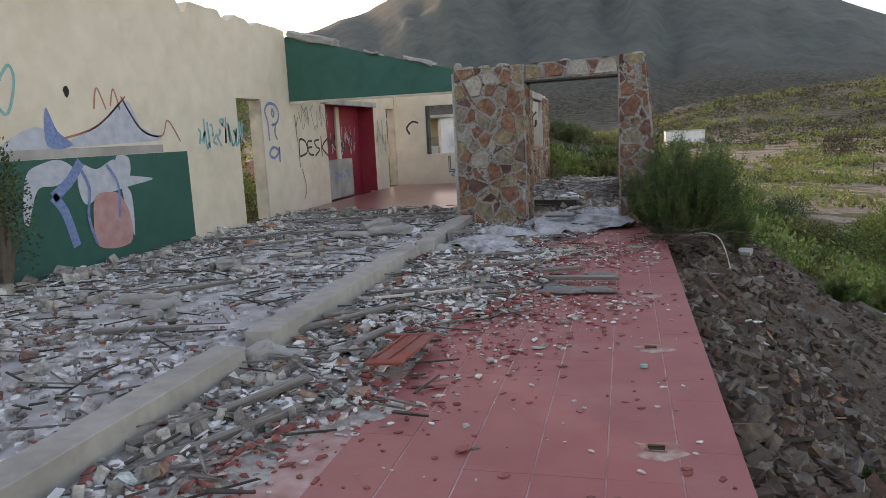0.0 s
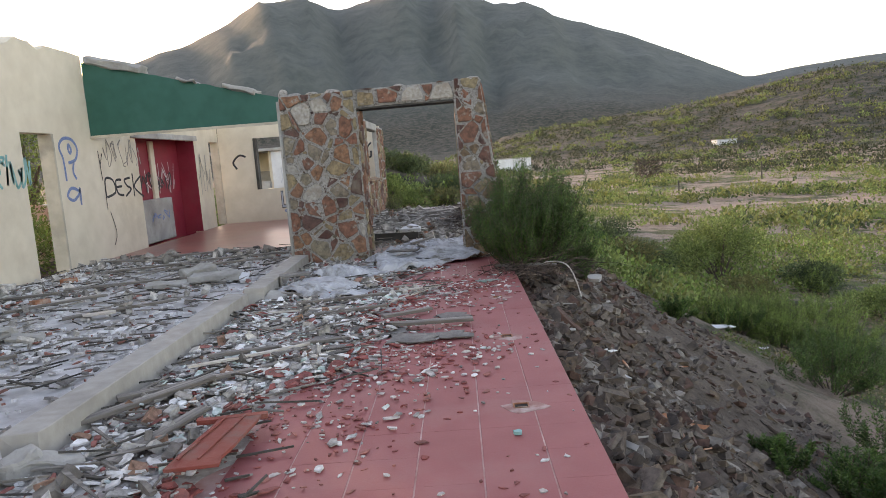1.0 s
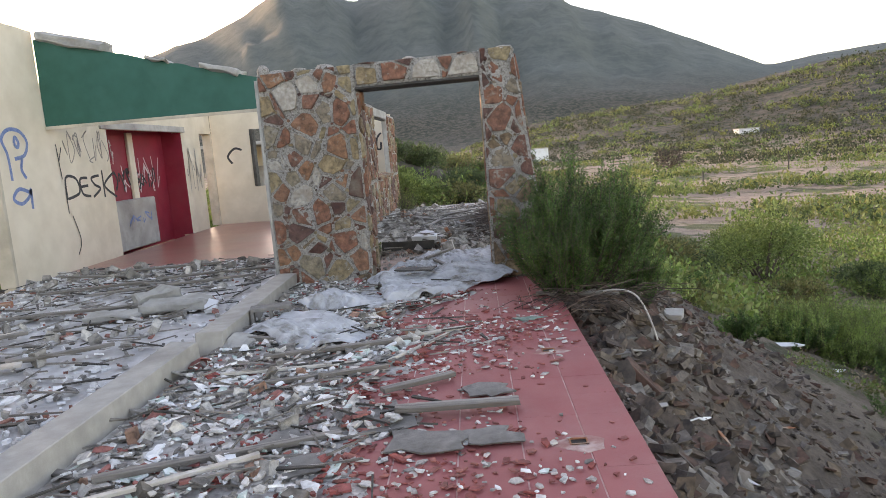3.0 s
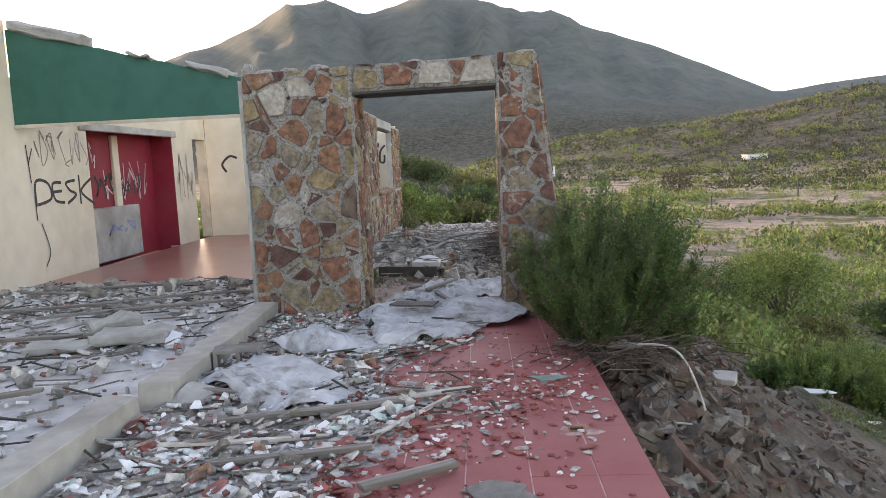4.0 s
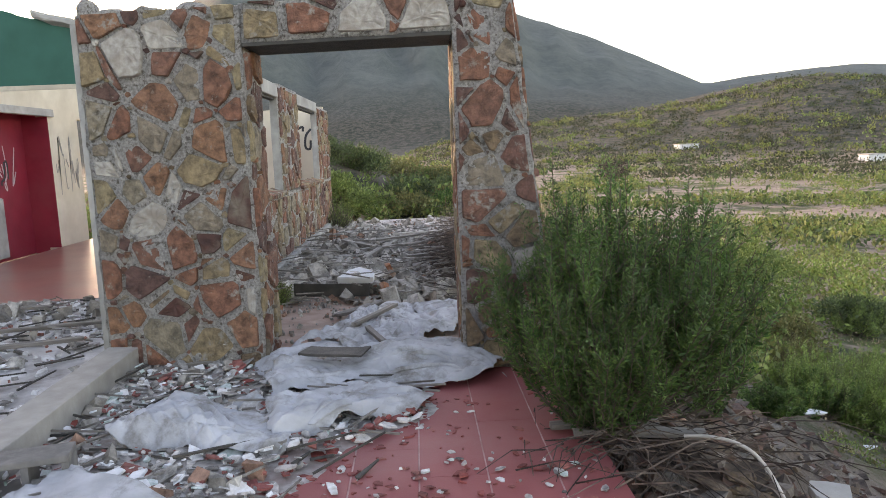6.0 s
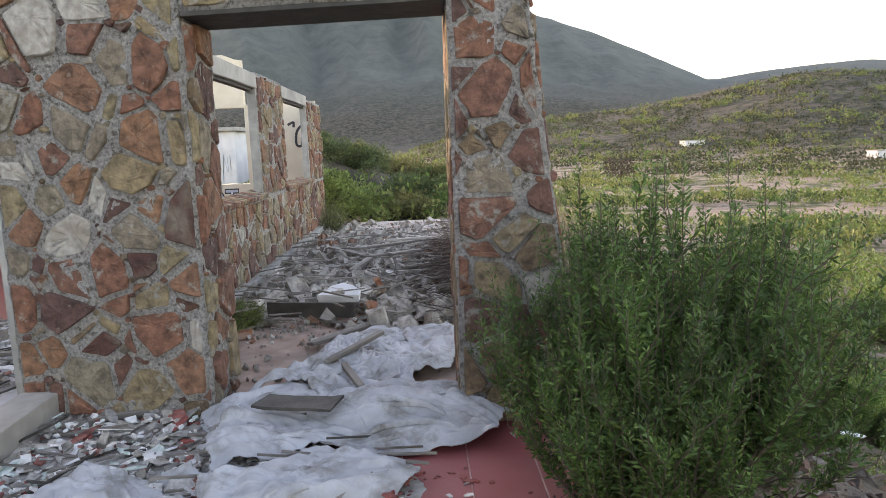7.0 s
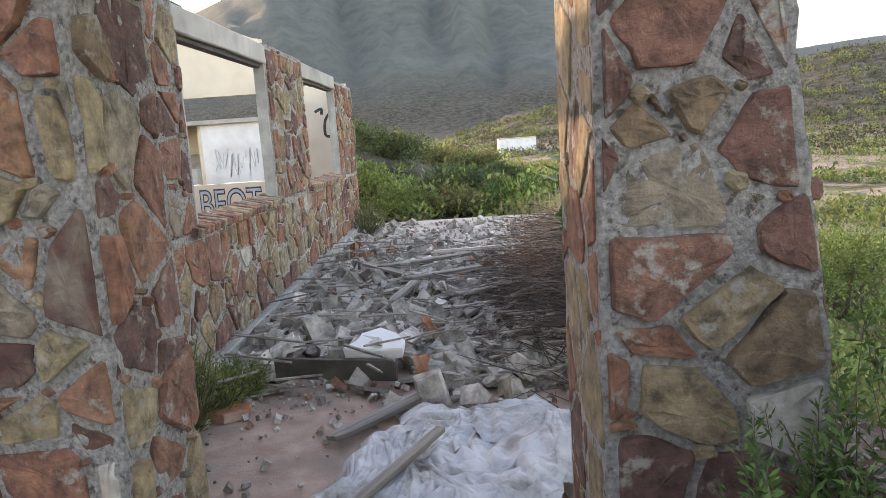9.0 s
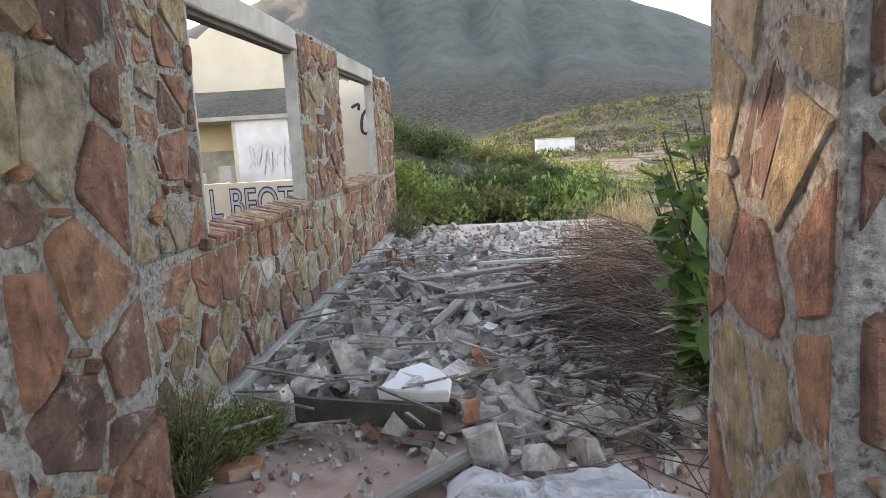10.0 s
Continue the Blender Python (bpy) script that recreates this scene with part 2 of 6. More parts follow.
def ground_material():
    """Dry pink-brown earth with drifts of low green growth; rock and scrub on the far slopes, paled by painted haze."""
    m = bpy.data.materials.new("valley_ground")
    m.use_nodes = True
    n, lk = m.node_tree.nodes, m.node_tree.links
    b = n["Principled BSDF"]
    b.inputs["Roughness"].default_value = 0.95
    geo = n.new("ShaderNodeNewGeometry")

    def noise_at(scale, detail=8, rough=0.6):
        t = n.new("ShaderNodeTexNoise")
        t.inputs["Scale"].default_value, t.inputs["Detail"].default_value, t.inputs["Roughness"].default_value = scale, detail, rough
        lk.new(geo.outputs["Position"], t.inputs["Vector"])
        return t.outputs["Fac"]

    def mixed(fac, a, c, lo, hi):
        r = n.new("ShaderNodeMapRange")
        r.inputs["From Min"].default_value, r.inputs["From Max"].default_value = lo, hi
        lk.new(fac, r.inputs["Value"])
        x = n.new("ShaderNodeMix")
        x.data_type = "RGBA"
        lk.new(r.outputs[0], x.inputs["Factor"])
        for s, v in (("A", a), ("B", c)):
            if isinstance(v, tuple):
                x.inputs[s].default_value = (*v, 1)
            else:
                lk.new(v, x.inputs[s])
        return x.outputs["Result"]

    soil = mixed(noise_at(1.4), (0.215, 0.155, 0.12), (0.34, 0.26, 0.205), 0.35, 0.65)
    grass = mixed(noise_at(0.6), (0.030, 0.042, 0.013), (0.095, 0.108, 0.034), 0.38, 0.60)
    near = mixed(noise_at(0.13, 10, 0.75), soil, grass, 0.49, 0.54)
    scrub = mixed(noise_at(0.22, 12, 0.8), (0.014, 0.020, 0.008), (0.088, 0.072, 0.050), 0.46, 0.55)
    scrub = mixed(noise_at(0.02, 8, 0.7), scrub, (0.070, 0.056, 0.043), 0.54, 0.70)
    sep = n.new("ShaderNodeSeparateXYZ")
    lk.new(geo.outputs["Position"], sep.inputs[0])
    col = mixed(sep.outputs["Z"], near, scrub, -4.6, -1.0)
    earth = mixed(noise_at(5.0, 8, 0.7), (0.06, 0.046, 0.036), (0.15, 0.115, 0.09), 0.35, 0.65)
    side = mixed(sep.outputs["X"], earth, col, 3.6, 6.0)
    col = mixed(sep.outputs["Y"], side, col, 21.0, 26.0)
    # distance haze put into the base colour: high slopes turn paler and greyer
    high = mixed(noise_at(0.035, 12, 0.78), (0.062, 0.076, 0.066), (0.108, 0.118, 0.103), 0.40, 0.62)
    col = mixed(sep.outputs["Z"], col, high, 30.0, 80.0)
    lk.new(col, b.inputs["Base Color"])
    bump = n.new("ShaderNodeBump")
    bump.inputs["Strength"].default_value, bump.inputs["Distance"].default_value = 0.8, 0.5
    lk.new(noise_at(0.8, 10, 0.7), bump.inputs["Height"])
    lk.new(bump.outputs[0], b.inputs["Normal"])
    return m


M["earth"] = ground_material()

# ---- mesh helpers ----
def part(name, bm, mat, parent=None, label=""):
    me = bpy.data.meshes.new(name)
    if isinstance(bm, bmesh.types.BMesh):
        bm.to_mesh(me)
        bm.free()
    else:
        me.from_pydata(bm[0], [], bm[1])
        me.update()
    me.materials.append(mat)
    ob = new(name, me)
    if parent:
        ob.parent = parent
    if label:
        ob["label"] = label
    return ob


def box(x0, x1, y0, y1, z0, z1, bevel=0.0, bm=None):
    bm = bm or bmesh.new()
    r = bmesh.ops.create_cube(bm, size=1, matrix=Matrix.Translation(((x0 + x1) / 2, (y0 + y1) / 2, (z0 + z1) / 2)) @ Matrix.Diagonal((x1 - x0, y1 - y0, z1 - z0, 1)))
    if bevel:
        es = list({e for v in r["verts"] for e in v.link_edges})
        bmesh.ops.bevel(bm, geom=es, offset=bevel, segments=1, affect="EDGES")
    return bm


def thing(name, label, category, at=(0, 0, 0), group="", kind=""):
    ob = new(name)
    ob.location = at
    return tagged(ob, label, category, group, kind)


def structure(name, bm, mat, label, category):
    return tagged(part(name, bm, mat), label, category, kind="structure")


# ---- ground ----
def smooth(a, b, v):
    u = np.clip((v - a) / (b - a), 0, 1)
    return u * u * (3 - 2 * u)


SKY_AZ = np.radians([-180, -120, -60, -38, -30, -23.5, -20.6, -17.2, -14.5, -11.5, -8.1, -4.9, -1.9, 1.2, 3.7, 5.9, 9.2, 12.9, 15.6, 18.7, 21.9, 25, 29, 32, 35, 45, 70, 120, 180])
SKY_EL = [0.03, 0.03, 0.05, 0.09, 0.12, 0.143, 0.159, 0.1805, 0.207, 0.219, 0.1995, 0.2147, 0.216, 0.205, 0.19, 0.1866, 0.1625, 0.140, 0.1197, 0.0935, 0.066, 0.0705, 0.074, 0.075, 0.07, 0.05, 0.03, 0.03, 0.03]


def land(x, y):
    """Height of the land at arrays x, y."""
    x, y = np.asarray(x, float), np.asarray(y, float)
    r, az = np.hypot(x, y - 5), np.arctan2(x, y - 5)
    xs = x - 0.9 * smooth(8, 13, y) + 0.10 * np.sin(y * 2.3) + 0.06 * np.sin(y * 5.1 + x)
    bank = np.interp(xs, [-60, 0.2, 0.65, 1.1, 1.8, 3.2, 4.9, 7.6, 25, 60], [-0.3, -0.3, -0.25, -0.55, -1.25, -2.2, -3.1, -4.2, -5.7, -6.2])
    mound = np.clip(0.36 * (1.5 - x), 0, 1.7) * smooth(24.2, 28.5, y) * smooth(-5.3, -3.7, x) * (1 - smooth(33, 50, y))
    z = bank + mound
    out = smooth(40, 130, r)
    z = z * (1 - out) + -6.0 * out
    z = z + 0.010 * (np.clip(r, 150, 420) - 150)
    e = np.interp(az, SKY_AZ, SKY_EL)
    gully = np.clip(e / 0.2, 0, 1) ** 2 * (0.030 * np.sin(az * 47 + 2 * np.sin(az * 13)) + 0.022 * np.sin(az * 101 + r * 0.006) + 0.012 * np.sin(az * 230 + r * 0.011))
    u = smooth(430, 1500, r)
    z = z + (e + gully * u * (1 - u) * 1.6) * 1500 * u ** 1.15
    hill = np.interp(az, np.radians([-2, 4, 9.5, 16, 21, 24, 27.5, 31, 36, 45, 60, 80]), [0, 0.026, 0.040, 0.046, 0.058, 0.067, 0.078, 0.076, 0.066, 0.06, 0.05, 0])
    z = z + hill * 420 * smooth(170, 420, r) * (1 - 0.75 * smooth(425, 640, r))
    return z


def make_ground():
    radii = np.concatenate([np.linspace(0, 30, 101)[:-1], np.geomspace(30, 2600, 120)])
    ang = np.linspace(0, 2 * np.pi, 481)[:-1]
    na = len(ang)
    rr, aa = np.meshgrid(radii, ang, indexing="ij")
    x, y = (rr * np.sin(aa)).ravel(), (5 + rr * np.cos(aa)).ravel()
    z = land(x, y)
    r = rr.ravel()
    rough = np.array([noise.fractal(Vector((a * 0.05, b * 0.05, 0.0)), 1.0, 2.0, 4) if q < 400 else noise.fractal(Vector((a * 0.006, b * 0.006, 3.0)), 1.0, 2.0, 5) for a, b, q in zip(x, y, r)])
    amp = np.interp(r, [0, 25, 60, 300, 600, 900, 1450, 1520], [0.0, 0.05, 0.25, 0.8, 10, 24, 3, 2])
    z = z + rough * amp * np.where(r > 450, np.clip(np.interp(np.arctan2(x, y - 5), SKY_AZ, SKY_EL) / 0.2, 0.12, 1) ** 1.5, 1)
    faces = []
    for i in range(len(radii) - 1):
        for j in range(na):
            k = (j + 1) % na
            faces.append((i * na + j, (i + 1) * na + j, (i + 1) * na + k, i * na + k))
    ob = structure("ground", (np.column_stack([x, y, z]).tolist(), faces), M["earth"], "dry earth valley floor rising to scrub-covered mountains", "ground")
    ob.data.shade_smooth()
    return ob


make_ground()

# ---- walls and floors ----
rng = random.Random(7)


def ragged_wall(name, axis, at, thick, spans, mat, label, step=0.12):
    """Upright wall of one sheet with thickness. spans: (u0, u1, z0, function of u for the top). axis 'y' runs along y at x=at, 'x' along x at y=at."""
    bm = bmesh.new()
    for u0, u1, z0, top in spans:
        n = max(1, round((u1 - u0) / step))
        us = [u0 + (u1 - u0) * i / n for i in range(n + 1)]
        rows = []
        for u in us:
            z1 = top(u)
            if axis == "y":
                pts = [(at, u, z0), (at, u, z1), (at + thick, u, z1 + rng.uniform(-0.02, 0.02)), (at + thick, u, z0)]
            else:
                pts = [(u, at, z0), (u, at, z1), (u, at + thick, z1 + rng.uniform(-0.02, 0.02)), (u, at + thick, z0)]
            rows.append([bm.verts.new(p) for p in pts])
        for a, b in zip(rows, rows[1:]):
            for i in range(4):
                bm.faces.new((a[i], a[(i + 1) % 4], b[(i + 1) % 4], b[i]))
        bm.faces.new(rows[0])
        bm.faces.new(rows[-1][::-1])
    bmesh.ops.recalc_face_normals(bm, faces=bm.faces)
    return structure(name, bm, mat, label, "wall")


def broken(base, depth, seed, scale=1.6):
    """A broken top line: stretches of level masonry with bitten-out notches."""
    def top(u):
        a = noise.noise(Vector((u * scale, seed, 0.3)))
        b = noise.noise(Vector((u * scale * 5, seed + 4, 0.7)))
        return base - max(0.0, a) * depth - (0.05 * b if a > -0.1 else 0.012 * b)
    return top


def west_top(u):
    """Top of the tall wall: about four metres, bitten out in places and stepping down at the end."""
    z = 4.18 - 0.012 * (u - 5) + 0.03 * noise.noise(Vector((u * 4, 2.2, 0)))
    for c, w, d in ((11.35, 0.12, 0.28), (12.75, 0.25, 0.16), (13.75, 0.16, 0.12), (8.3, 0.3, 0.12)):
        z -= d * max(0.0, 1 - abs(u - c) / w) ** 0.4 if abs(u - c) < w else 0
    return z


flat = lambda z: (lambda u: z)
ragged_wall("wall_west", "y", -7.35, -0.24, [
    (-6, 12.86, -0.3, west_top), (12.86, 13.84, 2.5, west_top), (13.84, 15.2, -0.3, west_top)],
    M["plaster"], "tall cream plaster wall with broken top and graffiti")
# last two tops raised out of view to keep sun off the lower gateway jamb
ragged_wall("wall_hall", "y", -7.355, -0.22, [
    (15.2, 17.2, -0.3, broken(3.3, 0.25, 3)), (17.2, 20.82, 2.52, broken(3.3, 0.25, 5)), (20.82, 22.02, -0.3, broken(3.78, 0.1, 8)), (22.02, 22.88, 2.5, broken(3.75, 0.1, 9))],
    M["plaster"], "cream hall wall with black graffiti tags")
ragged_wall("wall_north", "x", 22.9, 0.2, [
    (-7.35, -6.28, -0.3, broken(3.45, 0.35, 12)), (-6.28, -3.85, -0.3, flat(0.98)), (-6.28, -3.85, 2.54, broken(3.6, 0.4, 14)), (-3.85, -2.41, -0.3, broken(2.62, 0.1, 16))],
    M["plaster"], "cream end wall with a wide open window")
ragged_wall("wall_south", "x", -6.2, 0.2, [(-7.35, 0.5, -0.3, broken(3.4, 0.5, 20))], M["plaster"], "cream plaster wall closing the ruin", 0.3)


def gable_top(u):
    return 3.93 + (u + 7.35) * (2.72 - 3.93) / 4.75 + 0.02 * noise.noise(Vector((u * 5, 9, 0)))


ragged_wall("wall_gable", "x", 15.2, 0.2, [(-7.345, -2.45, 2.49, gable_top)], M["green"], "green painted sloping gable over the hall opening", 0.1)
trim = box(-7.34, -2.46, 15.17, 15.2, 2.44, 2.492)
ragged_wall("wall_yard", "y", -10.4, -0.2, [(15.0, 23.0, -0.5, broken(1.15, 0.15, 26))], M["plaster"], "low cream yard wall behind the house", 0.3)
structure("trim_gable", trim, M["old_plaster"], "thin ochre edge under the green gable", "trim")
# broken roof slab lying along the top of the gable
for i, (x0, x1, h) in enumerate(((-7.3, -6.15, 0.17), (-5.5, -5.1, 0.05), (-4.6, -3.95, 0.08))):
    zt = gable_top((x0 + x1) / 2)
    bm = box(-0.5 * (x1 - x0), 0.5 * (x1 - x0), -0.2, 0.25, 0, h, 0.02)
    bmesh.ops.subdivide_edges(bm, edges=bm.edges[:], cuts=3, use_grid_fill=True)
    for v in bm.verts:
        v.co += noise.noise_vector(v.co * 7 + Vector((i * 3, 0, 0))) * 0.07
    ob = part("roof_fragment", bm, M["concrete"])
    ob.matrix_world = pose((x0 + x1) / 2, 15.3, zt - 0.03, 0, 14.3, 0)
    tagged(ob, "broken grey roof slab on the gable top", "roof fragment", "roof fragments")

# recess painted red, with a pale upright and a low grey block
bm = box(-7.95, -7.85, 17.0, 21.0, -0.1, 2.62)
box(-7.85, -7.577, 20.82, 21.0, -0.1, 2.62, bm=bm)
box(-7.85, -7.577, 17.0, 17.2, -0.1, 2.62, bm=bm)
box(-7.95, -7.577, 17.0, 21.0, 2.62, 2.72, bm=bm)
structure("wall_recess", bm, M["red"], "deep recess painted dark red", "wall")
structure("trim_recess_side", box(-7.575, -7.352, 20.805, 20.818, 0.0, 2.5), M["red"], "red painted recess jamb", "trim")
bm = box(-7.37, -7.31, 16.95, 21.0, 2.5, 2.64, 0.008)
structure("trim_recess", bm, M["lintel"], "chipped white band over the red recess", "trim")
structure("trim_post", box(-7.848, -7.78, 18.92, 19.16, 0.0, 2.5, 0.01), M["plaster"], "bare cream strip in the red recess", "trim")
structure("trim_block", box(-7.848, -7.6, 17.3, 19.5, 0.0, 1.05, 0.02), M["lintel"], "low grey cement block in the recess", "ledge")
# door linings
structure("door_1", box(-7.60, -7.34, 13.78, 13.85, 0, 2.5, 0.01), M["old_plaster"], "stripped door jamb of broken brick", "door frame")
bm = box(-7.58, -7.34, 22.8, 22.885, 0, 2.5, 0.01)
structure("door_2", bm, M["old_plaster"], "stripped cream door jamb", "door frame")
bm = box(-6.28, -6.2, 22.86, 23.12, 0.98, 2.54, 0.008)
structure("window_3", bm, M["dark_wood"], "dark stripped window jamb", "window frame")

# floors
structure("floor_west", box(-2.62, -1.8, -6, 12.35, -1.1, -0.002), M["tile"], "red tiled terrace floor under debris", "floor")
structure("floor_south", box(-1.8, 0.54, -6, -0.3, -1.1, -0.002), M["tile"], "red tiled terrace floor", "floor")
slab = structure("floor", box(-1.8, 0.54, -0.3, 12.35, -1.1, -0.003), M["joint"], "terrace floor of red tiles with pale joints", "floor")
structure("floor_room", box(-7.35, -2.75, -6, 15.2, -1.1, -0.015), M["dust"], "room floor under white plaster dust", "floor")
structure("floor_strip", box(-2.75, -2.61, -6, 12.35, -1.1, -0.018), M["grit"], "gritty floor strip under the beam", "floor")
structure("floor_hall", box(-7.35, -2.44, 15.2, 22.9, -1.1, 0.0), M["hall_tile"], "worn red tile floor of the hall", "floor")
structure("floor_back", box(-2.44, 0.95, 12.35, 17.4, -1.1, -0.006), M["dirt_floor"], "dusty pink concrete floor behind the gateway", "floor")
# end slab in a lighter colour that includes painted sunlight
structure("floor_end", box(-2.44, 1.35, 17.4, 23.6, -1.1, -0.004), M["sunlit_pale_floor"], "pale concrete floor at the end of the ruin, sunlight painted into its colour", "floor")
structure("floor_lobby", box(-7.35, -2.44, 14.9, 15.2, -1.1, -0.004), M["grit"], "gritty threshold of the hall", "floor")

# retaining wall under the terrace edge
structure("wall_terrace", box(0.33, 0.5, -6, 12.3, -3.2, -0.02), M["mortar"], "stone retaining wall under the terrace edge", "wall")

# concrete beam in three lengths
def beam(y0, y1, lean, seed, x=-2.99):
    bm = box(-0.12, 0.12, 0, y1 - y0, 0, 0.195, 0.006)
    bmesh.ops.subdivide_edges(bm, edges=[e for e in bm.edges if abs(e.verts[0].co.y - e.verts[1].co.y) > 0.5], cuts=30)
    for v in bm.verts:
        k = 0.003 if 0.1 < v.co.y < y1 - y0 - 0.1 else 0.035
        v.co += noise.noise_vector(v.co * 6 + Vector((seed, 0, 0))) * k
    ob = part("concrete_beam", bm, M["beam"])
    ob.matrix_world = pose(x, y0, -0.012, 0, 0, lean)
    return tagged(ob, "broken length of grey concrete beam lying on the floor", "concrete beam", "lengths of fallen beam")


beam(-3.5, 4.42, 0.2, 1, -2.72)
beam(4.78, 8.98, 0.3, 2, -2.73)
beam(9.2, 12.16, 1.4, 3, -2.63)


# ---- stonework ----
def cells(u0, u1, v0, v1, size, seed, tall=1.0):
    """Irregular cells of mixed size that fill a rectangle, each a polygon round one seed."""
    r = random.Random(seed)
    nu, nv = max(1, round((u1 - u0) / size)), max(1, round((v1 - v0) / (size * tall)))
    du, dv = (u1 - u0) / nu, (v1 - v0) / nv
    seeds = [(u0 + (i + 0.5 + (0.25 if j % 2 else -0.25) * (nu > 1) + r.uniform(-0.5, 0.5)) * du, v0 + (j + 0.5 + r.uniform(-0.42, 0.42)) * dv, r.uniform(-0.75, 0.75) * size * size) for j in range(nv) for i in range(nu)]
    seeds = [s for s in seeds if r.random() > 0.17 or nu < 2]
    out = []
    for s in seeds:
        poly = [(u0, v0), (u1, v0), (u1, v1), (u0, v1)]
        near = sorted(seeds, key=lambda q: (q[0] - s[0]) ** 2 + (q[1] - s[1]) ** 2)[1:22]
        for q in near:
            nx, ny = q[0] - s[0], q[1] - s[1]
            k = 0.5 + (s[2] - q[2]) / (2 * (nx * nx + ny * ny))
            mu, mv = s[0] + k * nx, s[1] + k * ny
            kept = []
            for a, b in zip(poly, poly[1:] + poly[:1]):
                fa, fb = (a[0] - mu) * nx + (a[1] - mv) * ny, (b[0] - mu) * nx + (b[1] - mv) * ny
                if fa <= 0:
                    kept.append(a)
                if fa * fb < 0:
                    c = fa / (fa - fb)
                    kept.append((a[0] + c * (b[0] - a[0]), a[1] + c * (b[1] - a[1])))
            poly = kept
            if len(poly) < 3:
                break
        if len(poly) >= 3:
            out.append(poly)
    return out


def inset(poly, r, gap):
    """The cell drawn in by a width of its own along every side, with a corner knocked off here and there."""
    out = list(poly)
    cu, cv = sum(p[0] for p in poly) / len(poly), sum(p[1] for p in poly) / len(poly)
    lines = []
    for p, q in zip(poly, poly[1:] + poly[:1]):
        long = math.hypot(q[0] - p[0], q[1] - p[1])
        if long > 1e-5:
            lines.append((p, ((p[1] - q[1]) / long, (q[0] - p[0]) / long), gap * r.choice((0.2, 0.45, 0.8, 1.2, 2.0))))
    for _ in range(r.choice((0, 1, 1, 2))):
        k = r.choice(poly)
        long = math.hypot(k[0] - cu, k[1] - cv)
        a = math.atan2(cv - k[1], cu - k[0]) + r.uniform(-0.6, 0.6)
        lines.append((k, (math.cos(a), math.sin(a)), long * r.uniform(0.1, 0.32)))
    for p, n, off in lines:
        if (cu - p[0]) * n[0] + (cv - p[1]) * n[1] < 0:
            n = (-n[0], -n[1])
        kept = []
        for a, b in zip(out, out[1:] + out[:1]):
            fa, fb = ((k[0] - p[0]) * n[0] + (k[1] - p[1]) * n[1] - off for k in (a, b))
            if fa >= 0:
                kept.append(a)
            if fa * fb < 0:
                c = fa / (fa - fb)
                kept.append((a[0] + c * (b[0] - a[0]), a[1] + c * (b[1] - a[1])))
        if len(kept) >= 3:
            out = kept
    return out


def stone_geometry(poly, put, r, gap=0.0125, proud=0.02):
    """One stone: straight broken sides, chipped arrises and a flat hewn face. put(u, v, d) gives the place in the wall."""
    poly = inset(poly, r, gap)
    cu, cv = sum(p[0] for p in poly) / len(poly), sum(p[1] for p in poly) / len(poly)
    ku, kv = r.uniform(0.84, 1.0), r.uniform(0.84, 1.0)
    poly = [(cu + (p[0] - cu) * ku, cv + (p[1] - cv) * kv) for p in poly]
    cu, cv = sum(p[0] for p in poly) / len(poly), sum(p[1] for p in poly) / len(poly)
    ring = []
    for p, q in zip(poly, poly[1:] + poly[:1]):
        long = math.hypot(q[0] - p[0], q[1] - p[1])
        for t in ((0.06, 0.35, 0.65, 0.94) if long > 0.07 else (0.15, 0.85) if long > 0.02 else (0.5,)):
            k = 1 + r.uniform(-0.035, 0.03)
            ring.append((cu + (p[0] + (q[0] - p[0]) * t - cu) * k, cv + (p[1] + (q[1] - p[1]) * t - cv) * k))
    size = max(0.04, max(math.hypot(p[0] - cu, p[1] - cv) for p in ring))
    h = proud * r.uniform(0.2, 1.7)
    verts, n = [], len(ring)
    even = min(1.0, proud / 0.016)
    tilt = (r.uniform(-0.07, 0.07) * even ** 2, r.uniform(-0.07, 0.07) * even ** 2)
    rim = r.uniform(0.006, 0.014)
    for k, d in ((1.03, -0.014), (1.0, h * 0.55), (1 - rim / size, h), (0.55, h)):
        for u, v in ring:
            uu, vv = cu + (u - cu) * k, cv + (v - cv) * k
            j = (0.0035 if k > 0.6 else 0.006) * even
            verts.append(put(uu, vv, d if d < 0 else d + tilt[0] * (uu - cu) + tilt[1] * (vv - cv) + r.uniform(-j, j)))
    verts.append(put(cu + r.uniform(-0.2, 0.2) * size, cv + r.uniform(-0.2, 0.2) * size, h + r.uniform(-0.004, 0.006) * even))
    faces = [(a * n + i, a * n + (i + 1) % n, (a + 1) * n + (i + 1) % n, (a + 1) * n + i) for a in range(3) for i in range(n)]
    faces += [(3 * n + i, 3 * n + (i + 1) % n, 4 * n) for i in range(n)]
    return verts, faces


WHITE_AT = [(-2.45, 2.42), (-2.18, 2.47), (-2.33, 1.2), (-2.62, 1.62), (-0.7, 2.52), (-1.25, 2.52), (-2.02, 1.75), (-1.68, 0.35), (-2.6, 0.62), (-2.35, 0.75)]
DARK_AT = [(-1.98, 2.3), (-2.2, 2.05), (-2.05, 2.52), (-1.9, 0.95), (-2.3, 0.42), (-1.75, 1.3), (0.22, 1.95), (0.12, 1.55), (0.05, 2.6)]


